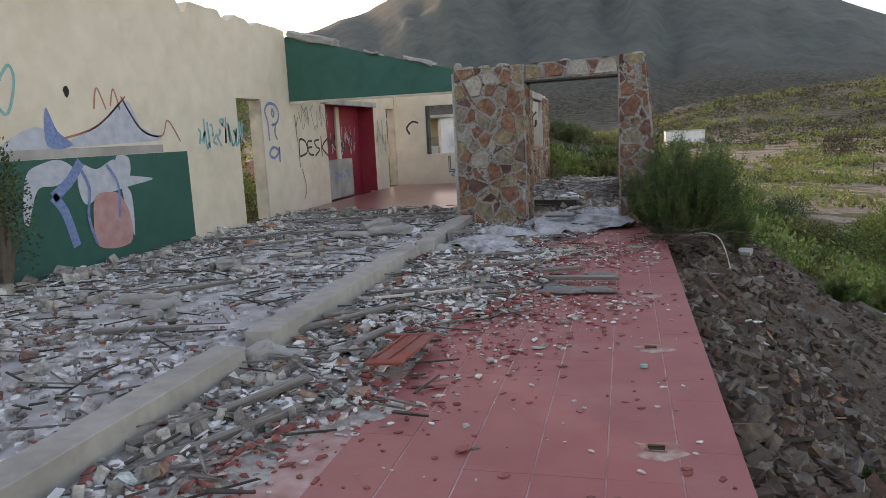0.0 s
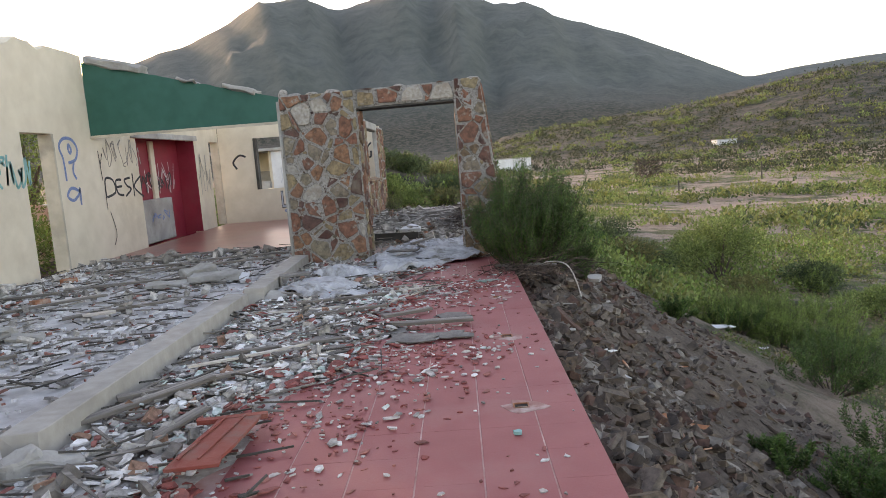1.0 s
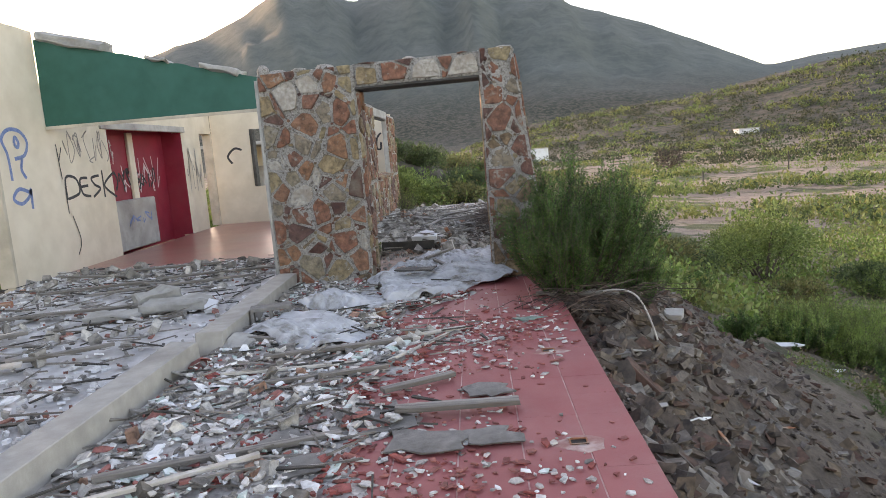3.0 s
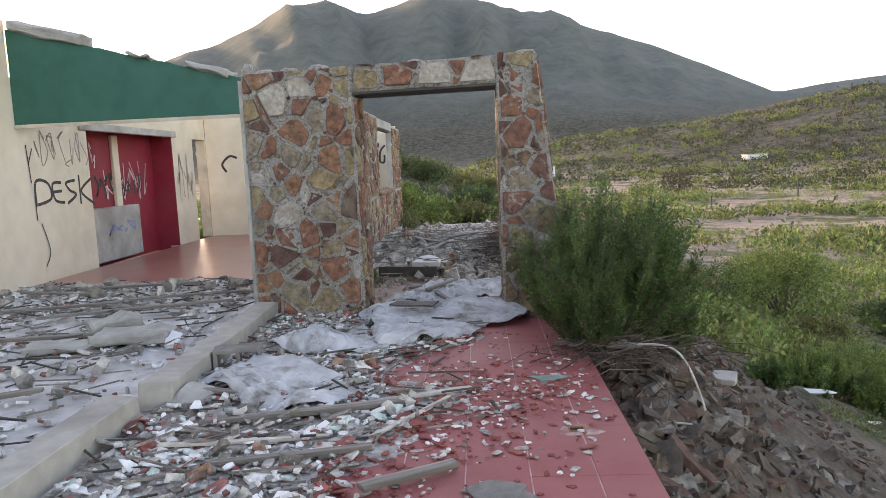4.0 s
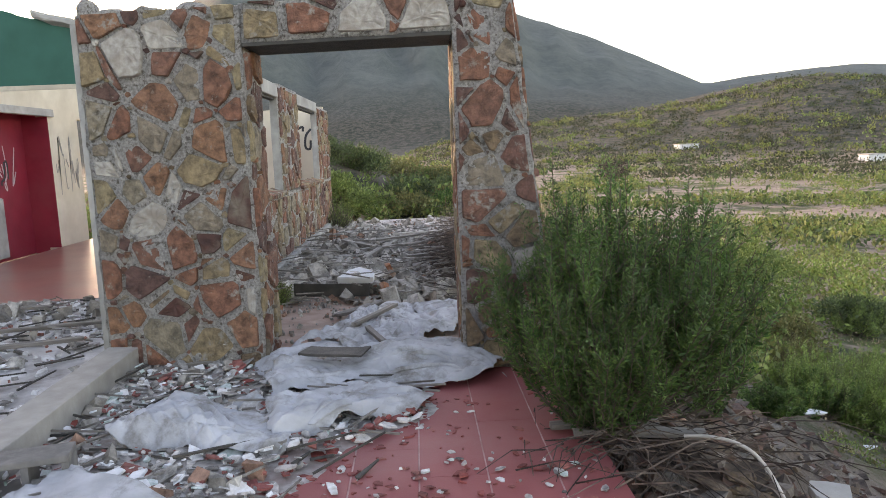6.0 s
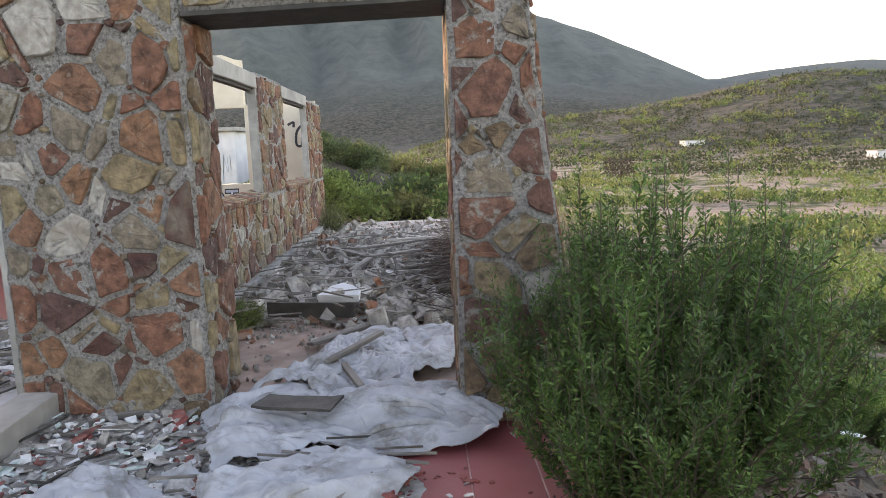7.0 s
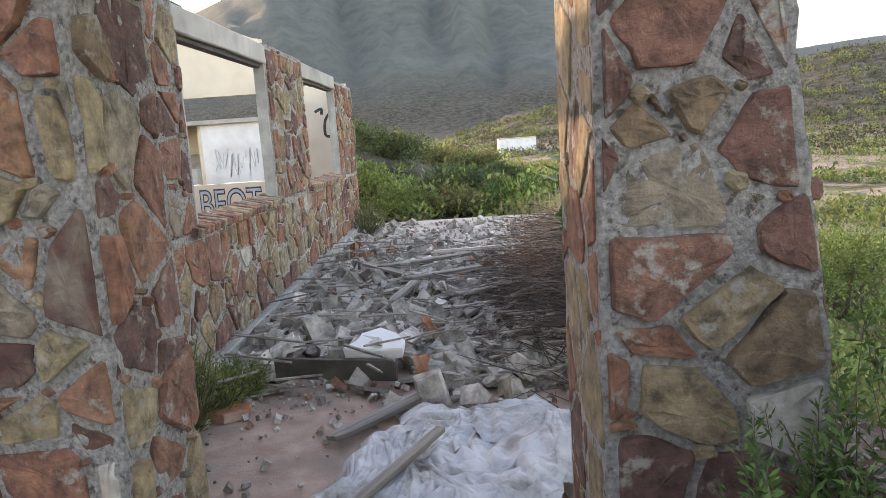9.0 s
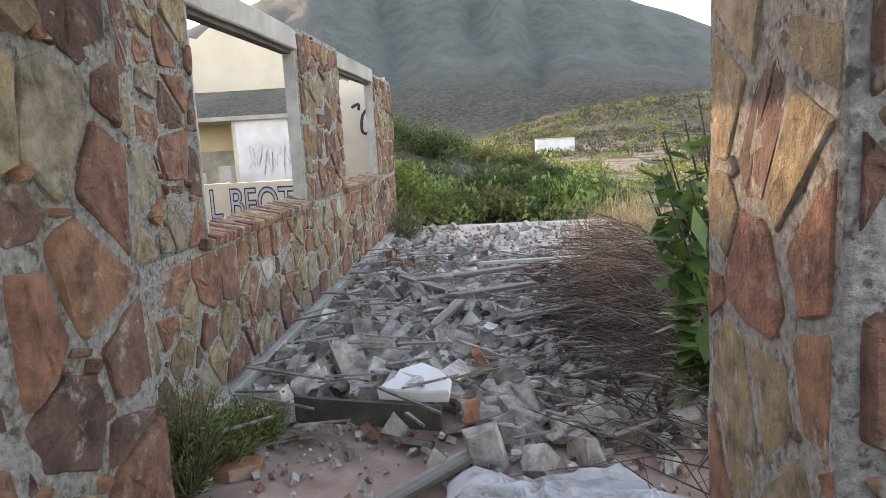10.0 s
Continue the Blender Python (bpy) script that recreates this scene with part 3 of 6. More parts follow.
def stone_face(parent, u0, u1, v0, v1, size, seed, put, tall=0.85, own=None, proud=0.02, accents=False, wedges=0.4):
    """Fill a wall face with stones. own(u, v): whether a stone is an object of its own; the rest is returned for joining."""
    r = random.Random(seed + 100)
    rest = []
    polys = cells(u0, u1, v0, v1, size, seed, tall)
    # wedge stones driven into the joints where the large ones meet
    small = []
    for u, v in sorted({(round(p[0], 3), round(p[1], 3)) for poly in polys for p in poly}):
        if r.random() < wedges and u0 + 0.03 < u < u1 - 0.03 and v0 + 0.03 < v < v1 - 0.03 and all(math.hypot(u - a, v - b) > 0.09 for a, b in small):
            small.append((u, v))
    for u, v in small:
        k, turn, sides = r.uniform(0.02, 0.042), r.uniform(0, 6.28), r.choice((4, 4, 5))
        polys.append([(u + math.cos(turn + 6.283 * i / sides) * k * r.uniform(0.7, 1.3), v + math.sin(turn + 6.283 * i / sides) * k * r.uniform(0.6, 1.1)) for i in range(sides)])
    for poly in polys:
        cu, cv = sum(p[0] for p in poly) / len(poly), sum(p[1] for p in poly) / len(poly)
        geo = stone_geometry(poly, put, r, proud=proud) if max(p[0] for p in poly) - min(p[0] for p in poly) > 0.09 else stone_geometry(poly, put, r, 0.003, proud * 1.3)
        if own is None or own(cu, cv):
            mat = M["stone"]
            if accents and min(math.hypot(cu - a, cv - b) for a, b in WHITE_AT) < size * 0.34:
                mat = M["white_stone"]
            elif accents and min(math.hypot(cu - a, cv - b) for a, b in DARK_AT) < size * 0.5:
                mat = M["dark_stone"]
            elif r.random() < 0.035:
                mat = M["white_stone"]
            part("stone", geo, mat, parent)
        else:
            rest.append(geo)
    return rest


def joined(geos):
    verts, faces = [], []
    for v, f in geos:
        k = len(verts)
        verts += v
        faces += [tuple(i + k for i in q) for q in f]
    return verts, faces


# gateway: its front runs slightly askew, its jambs square to the terrace
def gate_y(x):
    return 12.2 - 0.145 * (x + 2.82)


def prism(x0, x1, z0, z1, thick=0.58, bm=None, tx=0.0):
    bm = bm or bmesh.new()
    vs = [bm.verts.new((x, gate_y(x) + d, z)) for z in (z0, z1) for x, d in ((x0, 0), (x1, 0), (x1, thick), (x0, thick))]
    for f in ((3, 2, 1, 0), (4, 5, 6, 7), (0, 1, 5, 4), (1, 2, 6, 5), (2, 3, 7, 6), (3, 0, 4, 7)):
        bm.faces.new([vs[i] for i in f])
    return bm


def roughen(bm, cut, amount, keep=lambda co: 1.0, scale=4.0):
    bmesh.ops.subdivide_edges(bm, edges=bm.edges[:], cuts=cut, use_grid_fill=True)
    for v in bm.verts:
        v.co += noise.noise_vector(v.co * scale) * amount * keep(v.co)
    return bm


def taper(x, z):
    """The right pillar narrows towards its top on the outer side."""
    return -0.095 + (x + 0.095) * (min(0.5, 0.47 - 0.116 * (z - 1.2)) + 0.095) / 0.525


gate = thing("stone_gateway", "ruined gateway of brown and rust field stones in grey mortar", "gateway", (-1.2, 12.1, 0))
inv = Matrix.Translation((1.2, -12.1, 0))


def gate_part(name, bm, mat, label=""):
    bmesh.ops.transform(bm, matrix=inv, verts=bm.verts)
    return part(name, bm, mat, gate, label)


left_core = gate_part("left_pillar", roughen(prism(-2.82, -1.59, -0.1, 2.66), 40, 0.017, scale=13.0), M["mortar"], "left pillar core of grey mortar")
core = roughen(prism(-0.095, 0.43, -0.4, 2.68, 0.675), 40, 0.017, lambda co: 0.35 if co.x < -0.06 else 1.0, 13.0)
for v in core.verts:
    v.co.x = taper(v.co.x, v.co.z)
right_core = gate_part("right_pillar", core, M["mortar"], "right pillar core of grey mortar")
lintel_core = gate_part("lintel", roughen(prism(-1.59, -0.095, 2.40, 2.67), 5, 0.008), M["mortar"], "stone-faced lintel")
gate_part("lintel_board", prism(-1.585, -0.10, 2.375, 2.402, 0.5), M["dark_wood"], "weathered board under the lintel")
gate_part("edge_strip", prism(-2.86, -2.815, 0.0, 2.6, 0.2), M["concrete"], "bare concrete edge")
for ob in (left_core, right_core, lintel_core):
    ob.data.shade_smooth()
G = lambda u, v, d: (u + 1.2, gate_y(u) - d - 12.1, v)
stone_face(left_core, -2.81, -1.60, 0.02, 2.68, 0.178, 11, G, 0.86, accents=True)
stone_face(lintel_core, -1.58, -0.10, 2.41, 2.68, 0.24, 12, G, 0.62, accents=True)
stone_face(right_core, -0.085, 0.425, -0.1, 2.70, 0.165, 13, lambda u, v, d: G(taper(u, v), v, d), 0.9, accents=True)
stone_face(left_core, gate_y(-1.59) + 0.01, gate_y(-1.59) + 0.57, 0.02, 2.39, 0.19, 14, lambda u, v, d: (-1.59 + d + 1.2, u - 12.1, v), 1.0)
stone_face(right_core, gate_y(-0.095) + 0.01, gate_y(-0.095) + 0.665, 0.02, 2.39, 0.2, 15, lambda u, v, d: (-0.095 - d + 1.2, u - 12.1, v), 1.1, proud=0.006)
stone_face(right_core, gate_y(0.43) + 0.01, gate_y(0.43) + 0.665, -0.2, 2.66, 0.24, 16, lambda u, v, d: (taper(0.43, v) + d + 1.2, u - 12.1, v), 1.0)
stone_face(left_core, -2.81, -1.60, 0.02, 2.66, 0.24, 17, lambda u, v, d: (u + 1.2, gate_y(u) + 0.58 + d - 12.1, v), 0.85, own=None)
# loose lump left on the gateway's corner and ragged top stones
r = random.Random(5)
for x, w, h in ((-2.76, 0.07, 0.13), (-2.58, 0.12, 0.05), (-2.3, 0.1, 0.05), (-1.95, 0.12, 0.06), (0.2, 0.14, 0.05), (-0.9, 0.1, 0.03)):
    bm = bmesh.new()
    bmesh.ops.create_icosphere(bm, subdivisions=2, radius=1, matrix=Matrix.Translation((x, gate_y(x) + 0.12, 2.67)) @ Matrix.Diagonal((w, 0.13, h, 1)))
    for v in bm.verts:
        v.co += noise.noise_vector(v.co * 9) * 0.03
    gate_part("top_stone", bm, M["mortar"])

# stone wall with two windows
east = roughen(box(-2.40, -2.285, 12.62, 22.7, -0.1, 1.06), 1, 0.0)
ewall = structure("wall_east", east, M["mortar"], "low stone wall with brick sills and piers round two empty windows", "wall")
PIERS = ((12.62, 14.74), (17.0, 18.68), (20.95, 22.68))
WINS = ((14.74, 17.0), (18.68, 20.95))
for a, b in PIERS:
    bm = roughen(box(-2.40, -2.285, a, b, 1.06, 2.60 if a < 20 else 2.52), 5, 0.008)
    p = part("pier", bm, M["mortar"], ewall)
    p.data.shade_smooth()
for i, (a, b) in enumerate(WINS):
    part("window_lintel", roughen(box(-2.41, -2.275, a - 0.03, b + 0.03, 2.40, 2.58, 0.01), 3, 0.01), M["lintel"], ewall, "pale concrete window lintel")
    part("window_frame", box(-2.40, -2.32, a, b, 2.365, 2.402), M["dark_wood"], ewall)
    for y0, y1 in ((a, a + 0.035), (b - 0.035, b)):
        part("window_jamb", roughen(box(-2.395, -2.29, y0, y1, 1.10, 2.40), 3, 0.008), M["concrete"], ewall, "grey cement window reveal")
    part("window_ledge", box(-2.53, -2.41, a, b, 1.06, 1.115, 0.006), M["white_paint"], ewall, "white inner ledge")
part("plinth", roughen(box(-2.30, -2.22, 12.7, 22.72, -0.05, 0.15, 0.01), 6, 0.008), M["concrete"], ewall, "grey cement plinth")
E3 = lambda u, v, d: (-2.285 + d, u, v)
near = lambda u, v: u < 19.2
rest = []
rest += stone_face(ewall, 12.65, 22.68, 0.16, 1.03, 0.2, 21, E3, 1.0, near, 0.016)
for k, (a, b) in enumerate(PIERS):
    rest += stone_face(ewall, a + 0.02, b - 0.02, 1.06, 2.58 if a < 20 else 2.5, 0.19, 31 + k, E3, 0.95, near, 0.016)
rest += stone_face(ewall, -2.40, -2.30, 0.1, 2.5, 0.2, 41, lambda u, v, d: (u, 22.7 + d, v), 1.0, lambda u, v: False)
tagged(part("far_stones", joined(rest), M["stone_far"], ewall), kind="stuff")
# sills of tilted bricks on edge
r = random.Random(9)
for a, b in WINS:
    y = a - 0.12
    while y < b + 0.1:
        bm = box(-0.14, 0.10, -0.03, 0.032, -0.025, 0.035, 0.006)
        bmesh.ops.transform(bm, matrix=pose(-2.33, y, 1.075 + r.uniform(-0.006, 0.006), r.uniform(-4, 4), 12 + r.uniform(-3, 3), r.uniform(-5, 5)), verts=bm.verts)
        part("sill_brick", bm, M["stone"], ewall)
        y += 0.069

# floor tiles of the terrace
r = random.Random(3)
for i in range(6):
    for j in range(36):
        x1 = 0.545 - i * 0.34 if i else 0.545
        x0 = 0.245 - (i) * 0.34
        if i:
            x1 = 0.245 - (i - 1) * 0.34
        y0 = -0.3 + j * 0.345
        j1, j2 = r.uniform(0.0, 0.003), r.uniform(0.0002, 0.0005)
        zz = r.uniform(-0.0006, 0.0006)
        vs = [(x, y, z) for z in (-0.02, zz - 0.003, zz) for x, y in ((x0 + 0.004 + (z == zz) * j1, y0 + j2), (x1 - 0.004 - (z == zz) * j1, y0 + j2), (x1 - 0.004 - (z == zz) * j1, y0 + 0.345 - j2), (x0 + 0.004 + (z == zz) * j1, y0 + 0.345 - j2))]
        fs = [(k * 4 + q, k * 4 + (q + 1) % 4, k * 4 + 4 + (q + 1) % 4, k * 4 + 4 + q) for k in range(2) for q in range(4)] + [(8, 9, 10, 11)]
        part("tile", (vs, fs), M["tile"], slab)

# ---- debris ----
def slab_geo(r, x, y, z, w, l, h, yaw, tx, ty, n=5):
    """A thin broken fragment with an irregular outline."""
    m = pose(x, y, z, tx, ty, yaw)
    ring = []
    for i in range(n):
        a = 2 * math.pi * (i + r.uniform(-0.3, 0.3)) / n
        k = r.uniform(0.7, 1.15)
        ring.append((math.cos(a) * w * 0.5 * k, math.sin(a) * l * 0.5 * k))
    vs = [m @ Vector((a, b, -h / 2)) for a, b in ring] + [m @ Vector((a * 0.94, b * 0.94, h / 2)) for a, b in ring]
    fs = [tuple(range(n - 1, -1, -1)), tuple(range(n, 2 * n))] + [(i, (i + 1) % n, n + (i + 1) % n, n + i) for i in range(n)]
    return vs, fs


CUBE = [(-1, -1, -1), (1, -1, -1), (1, 1, -1), (-1, 1, -1), (-1, -1, 1), (1, -1, 1), (1, 1, 1), (-1, 1, 1)]
CUBE_F = [(3, 2, 1, 0), (4, 5, 6, 7), (0, 1, 5, 4), (1, 2, 6, 5), (2, 3, 7, 6), (3, 0, 4, 7)]


def chunk_geo(r, x, y, z, a, b, c, tip=180):
    """A lump of broken masonry: a block with its corners knocked about and two of them broken off."""
    m = pose(x, y, z, r.uniform(-tip, tip), r.uniform(-tip, tip), r.uniform(0, 360))
    off = r.sample(range(8), 2)
    vs = []
    for i, (p, q, s) in enumerate(CUBE):
        k = r.uniform(0.55, 0.8) if i in off else 1
        vs.append(m @ Vector((p * a / 2 * k * r.uniform(0.8, 1.08), q * b / 2 * k * r.uniform(0.8, 1.08), s * c / 2 * k * r.uniform(0.8, 1.08))))
    tris = []
    for f in CUBE_F:
        tris += [(f[0], f[1], f[2]), (f[0], f[2], f[3])]
    return vs, tris


def stuff(name, geos, mat, label, category, parent=None):
    v, f = joined(geos)
    ob = part(name, ([tuple(p) for p in v], f), mat, parent)
    return tagged(ob, label, category, kind="stuff")


def edge_x(y):
    """Where the thick debris ends on the terrace."""
    return -1.85 + 0.21 * (y - 3) + 0.18 * math.sin(y * 2.1) + 0.1 * math.sin(y * 5.3) if y < 9.5 else -0.75 + 0.35 * math.sin(y * 3.0)


def heap(x, y):
    """Depth of the debris layer."""
    return max(0.0, 0.045 + 0.055 * noise.noise(Vector((x * 1.3, y * 1.3, 1.0))))


def grit_layer(name, x0, x1, y0, y1, limit, mat, label, lift, nx, ny):
    """A thin uneven layer of dust and crumbs that thins out to nothing at its limit."""
    vs, fs = [], []
    for j in range(ny + 1):
        y = y0 + (y1 - y0) * j / ny
        xe = min(x1, limit(y))
        for i in range(nx + 1):
            x = x0 + (xe - x0) * i / nx
            fade = min(1.0, (xe - x) / 0.25)
            vs.append((x, y, -0.004 + lift * fade * (0.4 + heap(x, y) * 9) + 0.006 * fade * noise.noise(Vector((x * 14, y * 14, 0)))))
    for j in range(ny):
        for i in range(nx):
            k = j * (nx + 1) + i
            fs.append((k, k + 1, k + nx + 2, k + nx + 1))
    ob = part(name, (vs, fs), M[mat])
    ob.data.shade_smooth()
    return tagged(ob, label, "dust layer", kind="stuff")


grit_layer("grit_layer", -2.63, 0.0, -1, 12.1, lambda y: edge_x(y) + 0.12 + 0.1 * math.sin(y * 7), "grit", "grey-brown grit and plaster crumbs on the terrace", 0.012, 60, 260)

r = random.Random(21)
white, chips = [], []
for _ in range(14500):
    y = r.uniform(0.2, 12.1)
    x = r.uniform(-2.57, 0.5)
    e = edge_x(y)
    if x > e and r.random() > 0.75 * math.exp(-(x - e) / 0.20) + 0.045:
        continue
    if x > -0.9 and y > 11.2:
        continue
    s = 0.02 + 0.065 * r.random() ** 2.0
    if r.random() < 0.09:
        s *= 2.0
    thick = x < e
    if not thick:
        s = min(s, 0.07) * 0.62
    z = (heap(x, y) * r.random() if thick else 0) + (0.008 if thick else 0.004)
    tip = 24 if thick else 3
    g = slab_geo(r, x, y, z, s * r.uniform(0.7, 1.3), s * r.uniform(0.9, 2.2), r.uniform(0.006, 0.016) if thick else r.uniform(0.003, 0.007), r.uniform(0, 360), r.uniform(-tip, tip), r.uniform(-tip, tip), r.choice((4, 5, 5, 6)))
    red = 0.07 if x < e - 0.2 else 0.84
    if y > 7.5 and x > e:
        red = 0.93
    (chips if r.random() < red else white).append(g)
for cx, cy, sx, sy, n in ((-0.15, 9.35, 0.45, 0.45, 520), (-0.55, 6.6, 0.4, 0.55, 420), (-1.0, 5.2, 0.3, 0.7, 200), (-0.6, 8.4, 0.4, 0.3, 160)):
    for _ in range(n):
        x, y = r.gauss(cx, sx), r.gauss(cy, sy)
        if edge_x(y) - 0.1 < x < 0.5:
            s = 0.014 + 0.05 * r.random() ** 2
            (chips if r.random() < 0.78 else white).append(slab_geo(r, x, y, 0.006 + 0.012 * r.random(), s, s * r.uniform(0.9, 2.2), r.uniform(0.004, 0.009), r.uniform(0, 360), r.uniform(-10, 10), r.uniform(-10, 10), r.choice((4, 5, 6))))
stuff("debris", white, M["rubble"], "plaster, tile and glass fragments strewn over the terrace", "debris")
stuff("tile_chips", chips, M["chips"], "broken red tile chips strewn over the terrace", "debris")

room = []
for _ in range(12000):
    x, y = r.uniform(-7.3, -2.93), 14.95 - 15.5 * r.random() ** 1.15
    d = 0.35 + 0.65 * smooth(-0.25, 0.35, noise.noise(Vector((x * 0.7, y * 0.7, 5.0))))
    d *= 1 - 0.62 * smooth(7.5, 9.5, y) * smooth(-5.8, -4.6, x) * (1 - smooth(13, 14, y))
    if r.random() > d:
        continue
    s = 0.022 + 0.085 * r.random() ** 2.4
    if r.random() < 0.03:
        s *= 2
    room.append(slab_geo(r, x, y, 0.005 + heap(x, y) * 0.5 * r.random(), s * r.uniform(0.7, 1.3), s * r.uniform(0.9, 2.0), r.uniform(0.008, 0.028), r.uniform(0, 360), r.uniform(-20, 20), r.uniform(-20, 20), r.choice((4, 5, 6))))
stuff("room_debris", room, M["room_rubble"], "white plaster and tile fragments strewn over the room floor", "debris")

lumps = []
for _ in range(520):
    x, y = r.uniform(-7.2, -3.0), r.uniform(0.0, 15.0)
    along_wall = x < -6.6 or y > 13.6
    if not along_wall and r.random() > 0.35:
        continue
    s = r.uniform(0.05, 0.14 if not along_wall else 0.2)
    geo = chunk_geo(r, x, y, s * 0.3, s, s * r.uniform(0.6, 1.5), s * r.uniform(0.4, 0.9))
    if s > 0.09:
        tagged(part("masonry_lump", ([tuple(p) for p in geo[0]], geo[1]), M["lump"]), "grey broken masonry lump lying on plaster dust", "masonry lump", "masonry lumps in the room")
    else:
        lumps.append(geo)
for _ in range(160):
    y = r.uniform(1, 12)
    lumps.append(chunk_geo(r, r.uniform(-2.55, edge_x(y) - 0.2), y, 0.04, r.uniform(0.05, 0.13), r.uniform(0.05, 0.15), r.uniform(0.03, 0.08)))
stuff("masonry_lumps", lumps, M["blocks"], "grey broken masonry lumps lying among the fragments", "rubble")

back, gravel, big_back = [], [], []
for _ in range(9500):
    x, y = r.uniform(-2.2, 0.7), 13.9 + 9.2 * r.random() ** 1.3
    ridge = math.exp(-((x + 1.15 + 0.16 * max(0, y - 16.5)) / (0.95 - 0.05 * max(0, y - 16.5))) ** 2) * smooth(13.8, 14.8, y) * (1 - 0.8 * smooth(17.5, 21.5, y))
    if r.random() > ridge + 0.06:
        continue
    s = 0.03 + 0.165 * r.random() ** 2.5
    if y < 14.75 and -1.95 < x < -0.75 and r.random() > 0.12:
        continue
    z = 0.26 * ridge * r.random() ** 1.5 * (0.5 + 1.0 * abs(noise.noise(Vector((x * 1.5, y * 1.5, 2)))))
    if s > 0.15 and y < 17.5:
        big_back.append((chunk_geo(r, x, y, z + s * 0.25, s, s * r.uniform(0.8, 1.7), s * r.uniform(0.35, 0.8)), (x, y)))
        continue
    back.append(chunk_geo(r, x, y, z + s * 0.22, s, s * r.uniform(0.7, 1.6), s * r.uniform(0.3, 0.8)) if r.random() < 0.6 else slab_geo(r, x, y, z + 0.02, s * 1.3, s * 1.8, 0.024, r.uniform(0, 360), r.uniform(-30, 30), r.uniform(-30, 30)))
for _ in range(3200):
    x, y = r.uniform(-2.2, 0.9), 12.7 + 10.5 * r.random() ** 1.4
    if y < 14.2 and r.random() > 0.25 + 0.6 * smooth(13.3, 14.2, y):
        continue
    s = 0.012 + 0.04 * r.random() ** 2
    gravel.append(chunk_geo(r, x, y, s * 0.3, s, s * 1.2, s * 0.7))
stuff("gravel", gravel, M["blocks"], "small grey crumbs strewn over the dusty floor", "gravel")
for geo, (x, y) in big_back:
    tagged(part("concrete_lump", ([tuple(p) for p in geo[0]], geo[1]), M["lump"]), "grey broken concrete lump lying on the rubble heap", "concrete lump", "concrete lumps on the heap")
stuff("rubble_heap", back, M["blocks"], "grey heap of broken concrete and block along the stone wall", "rubble heap")

bank, near_bank = [], []
for _ in range(21000):
    x, y = 0.58 + 4.6 * r.random() ** 1.5, r.uniform(1.5, 19)
    if x > 2.6 and r.random() > 0.35:
        continue
    s = 0.022 + 0.13 * r.random() ** 3.4
    geo = chunk_geo(r, x, y, float(land(x, y)) + s * 0.06, s, s * r.uniform(0.8, 2.0), s * r.uniform(0.2, 0.55), 45)
    if s > 0.085 and x < 1.9 and 4 < y < 10 and len(near_bank) < 280:
        near_bank.append(geo)
    else:
        bank.append(geo)
for geo in near_bank:
    tagged(part("bank_stone", ([tuple(p) for p in geo[0]], geo[1]), M["bank_stone"]), "brown-grey angular stone lying on the terrace bank", "stone", "stones on the bank")
stuff("bank_stones", bank, M["bank"], "brown and grey stones tumbled down the terrace bank", "stones")


def splinters(count, x0, x1, y0, y1, seed, zmax, label, mat="wood", limit=None):
    q = random.Random(seed)
    geos = []
    for _ in range(count):
        x, y = q.uniform(x0, x1), q.uniform(y0, y1)
        if limit and x > limit(y):
            continue
        l, w = q.uniform(0.08, 0.5), q.uniform(0.006, 0.03)
        m = pose(x, y, 0.02 + zmax * q.random(), q.uniform(-20, 20), q.uniform(-10, 10), q.gauss(20, 40))
        vs = [m @ Vector((a * l / 2, b * w / 2 * (0.4 if a > 0 else 1), c * 0.006)) for a, b, c in CUBE]
        geos.append((vs, CUBE_F))
    return stuff("splinters", geos, M[mat], label, "wood splinters")


splinters(420, -2.58, 0.2, 0.5, 12, 301, 0.07, "grey wood splinters scattered among the fragments", "wood", lambda y: edge_x(y) + 0.1)
splinters(260, -2.58, 0.4, 0.5, 12, 302, 0.06, "dark wood splinters scattered among the fragments", "dark_wood", lambda y: edge_x(y) + 0.4)
splinters(480, -7.2, -3.2, 1, 15, 303, 0.06, "grey wood splinters scattered over the room floor")
splinters(350, -7.2, -3.2, 1, 15, 304, 0.06, "dark wood splinters scattered over the room floor", "dark_wood")
splinters(420, -2.1, 0.6, 14, 19, 305, 0.35, "grey wood splinters in the rubble heap")


def plank(x, y, z, length, width, thick, yaw, mat="wood", tilt=0.0, name="plank", label="split grey weathered plank lying on the debris"):
    thick = min(thick, 0.03) if width < 0.2 and thick < 0.1 else thick
    bm = box(-length / 2, length / 2, -width / 2, width / 2, -thick / 2, thick / 2, min(0.002, thick * 0.2))
    bmesh.ops.subdivide_edges(bm, edges=[e for e in bm.edges if abs(e.verts[0].co.x - e.verts[1].co.x) > length * 0.6], cuts=7)
    k = Vector((x * 3, y * 3, 0))
    for v in bm.verts:
        end = 1.0 if abs(v.co.x) > length * 0.45 else 0.0
        v.co += noise.noise_vector(v.co * 7 + k) * (0.0015 + 0.02 * width * (1 + 7 * end))
        v.co.z += 0.006 * length * math.sin(v.co.x * 2.3 / length + x)
    ob = part(name, bm, M[mat])
    ob.matrix_world = pose(x, y, z, 0, tilt, yaw)
    return tagged(ob, label, name.replace("_", " "), name + "s on the ground")


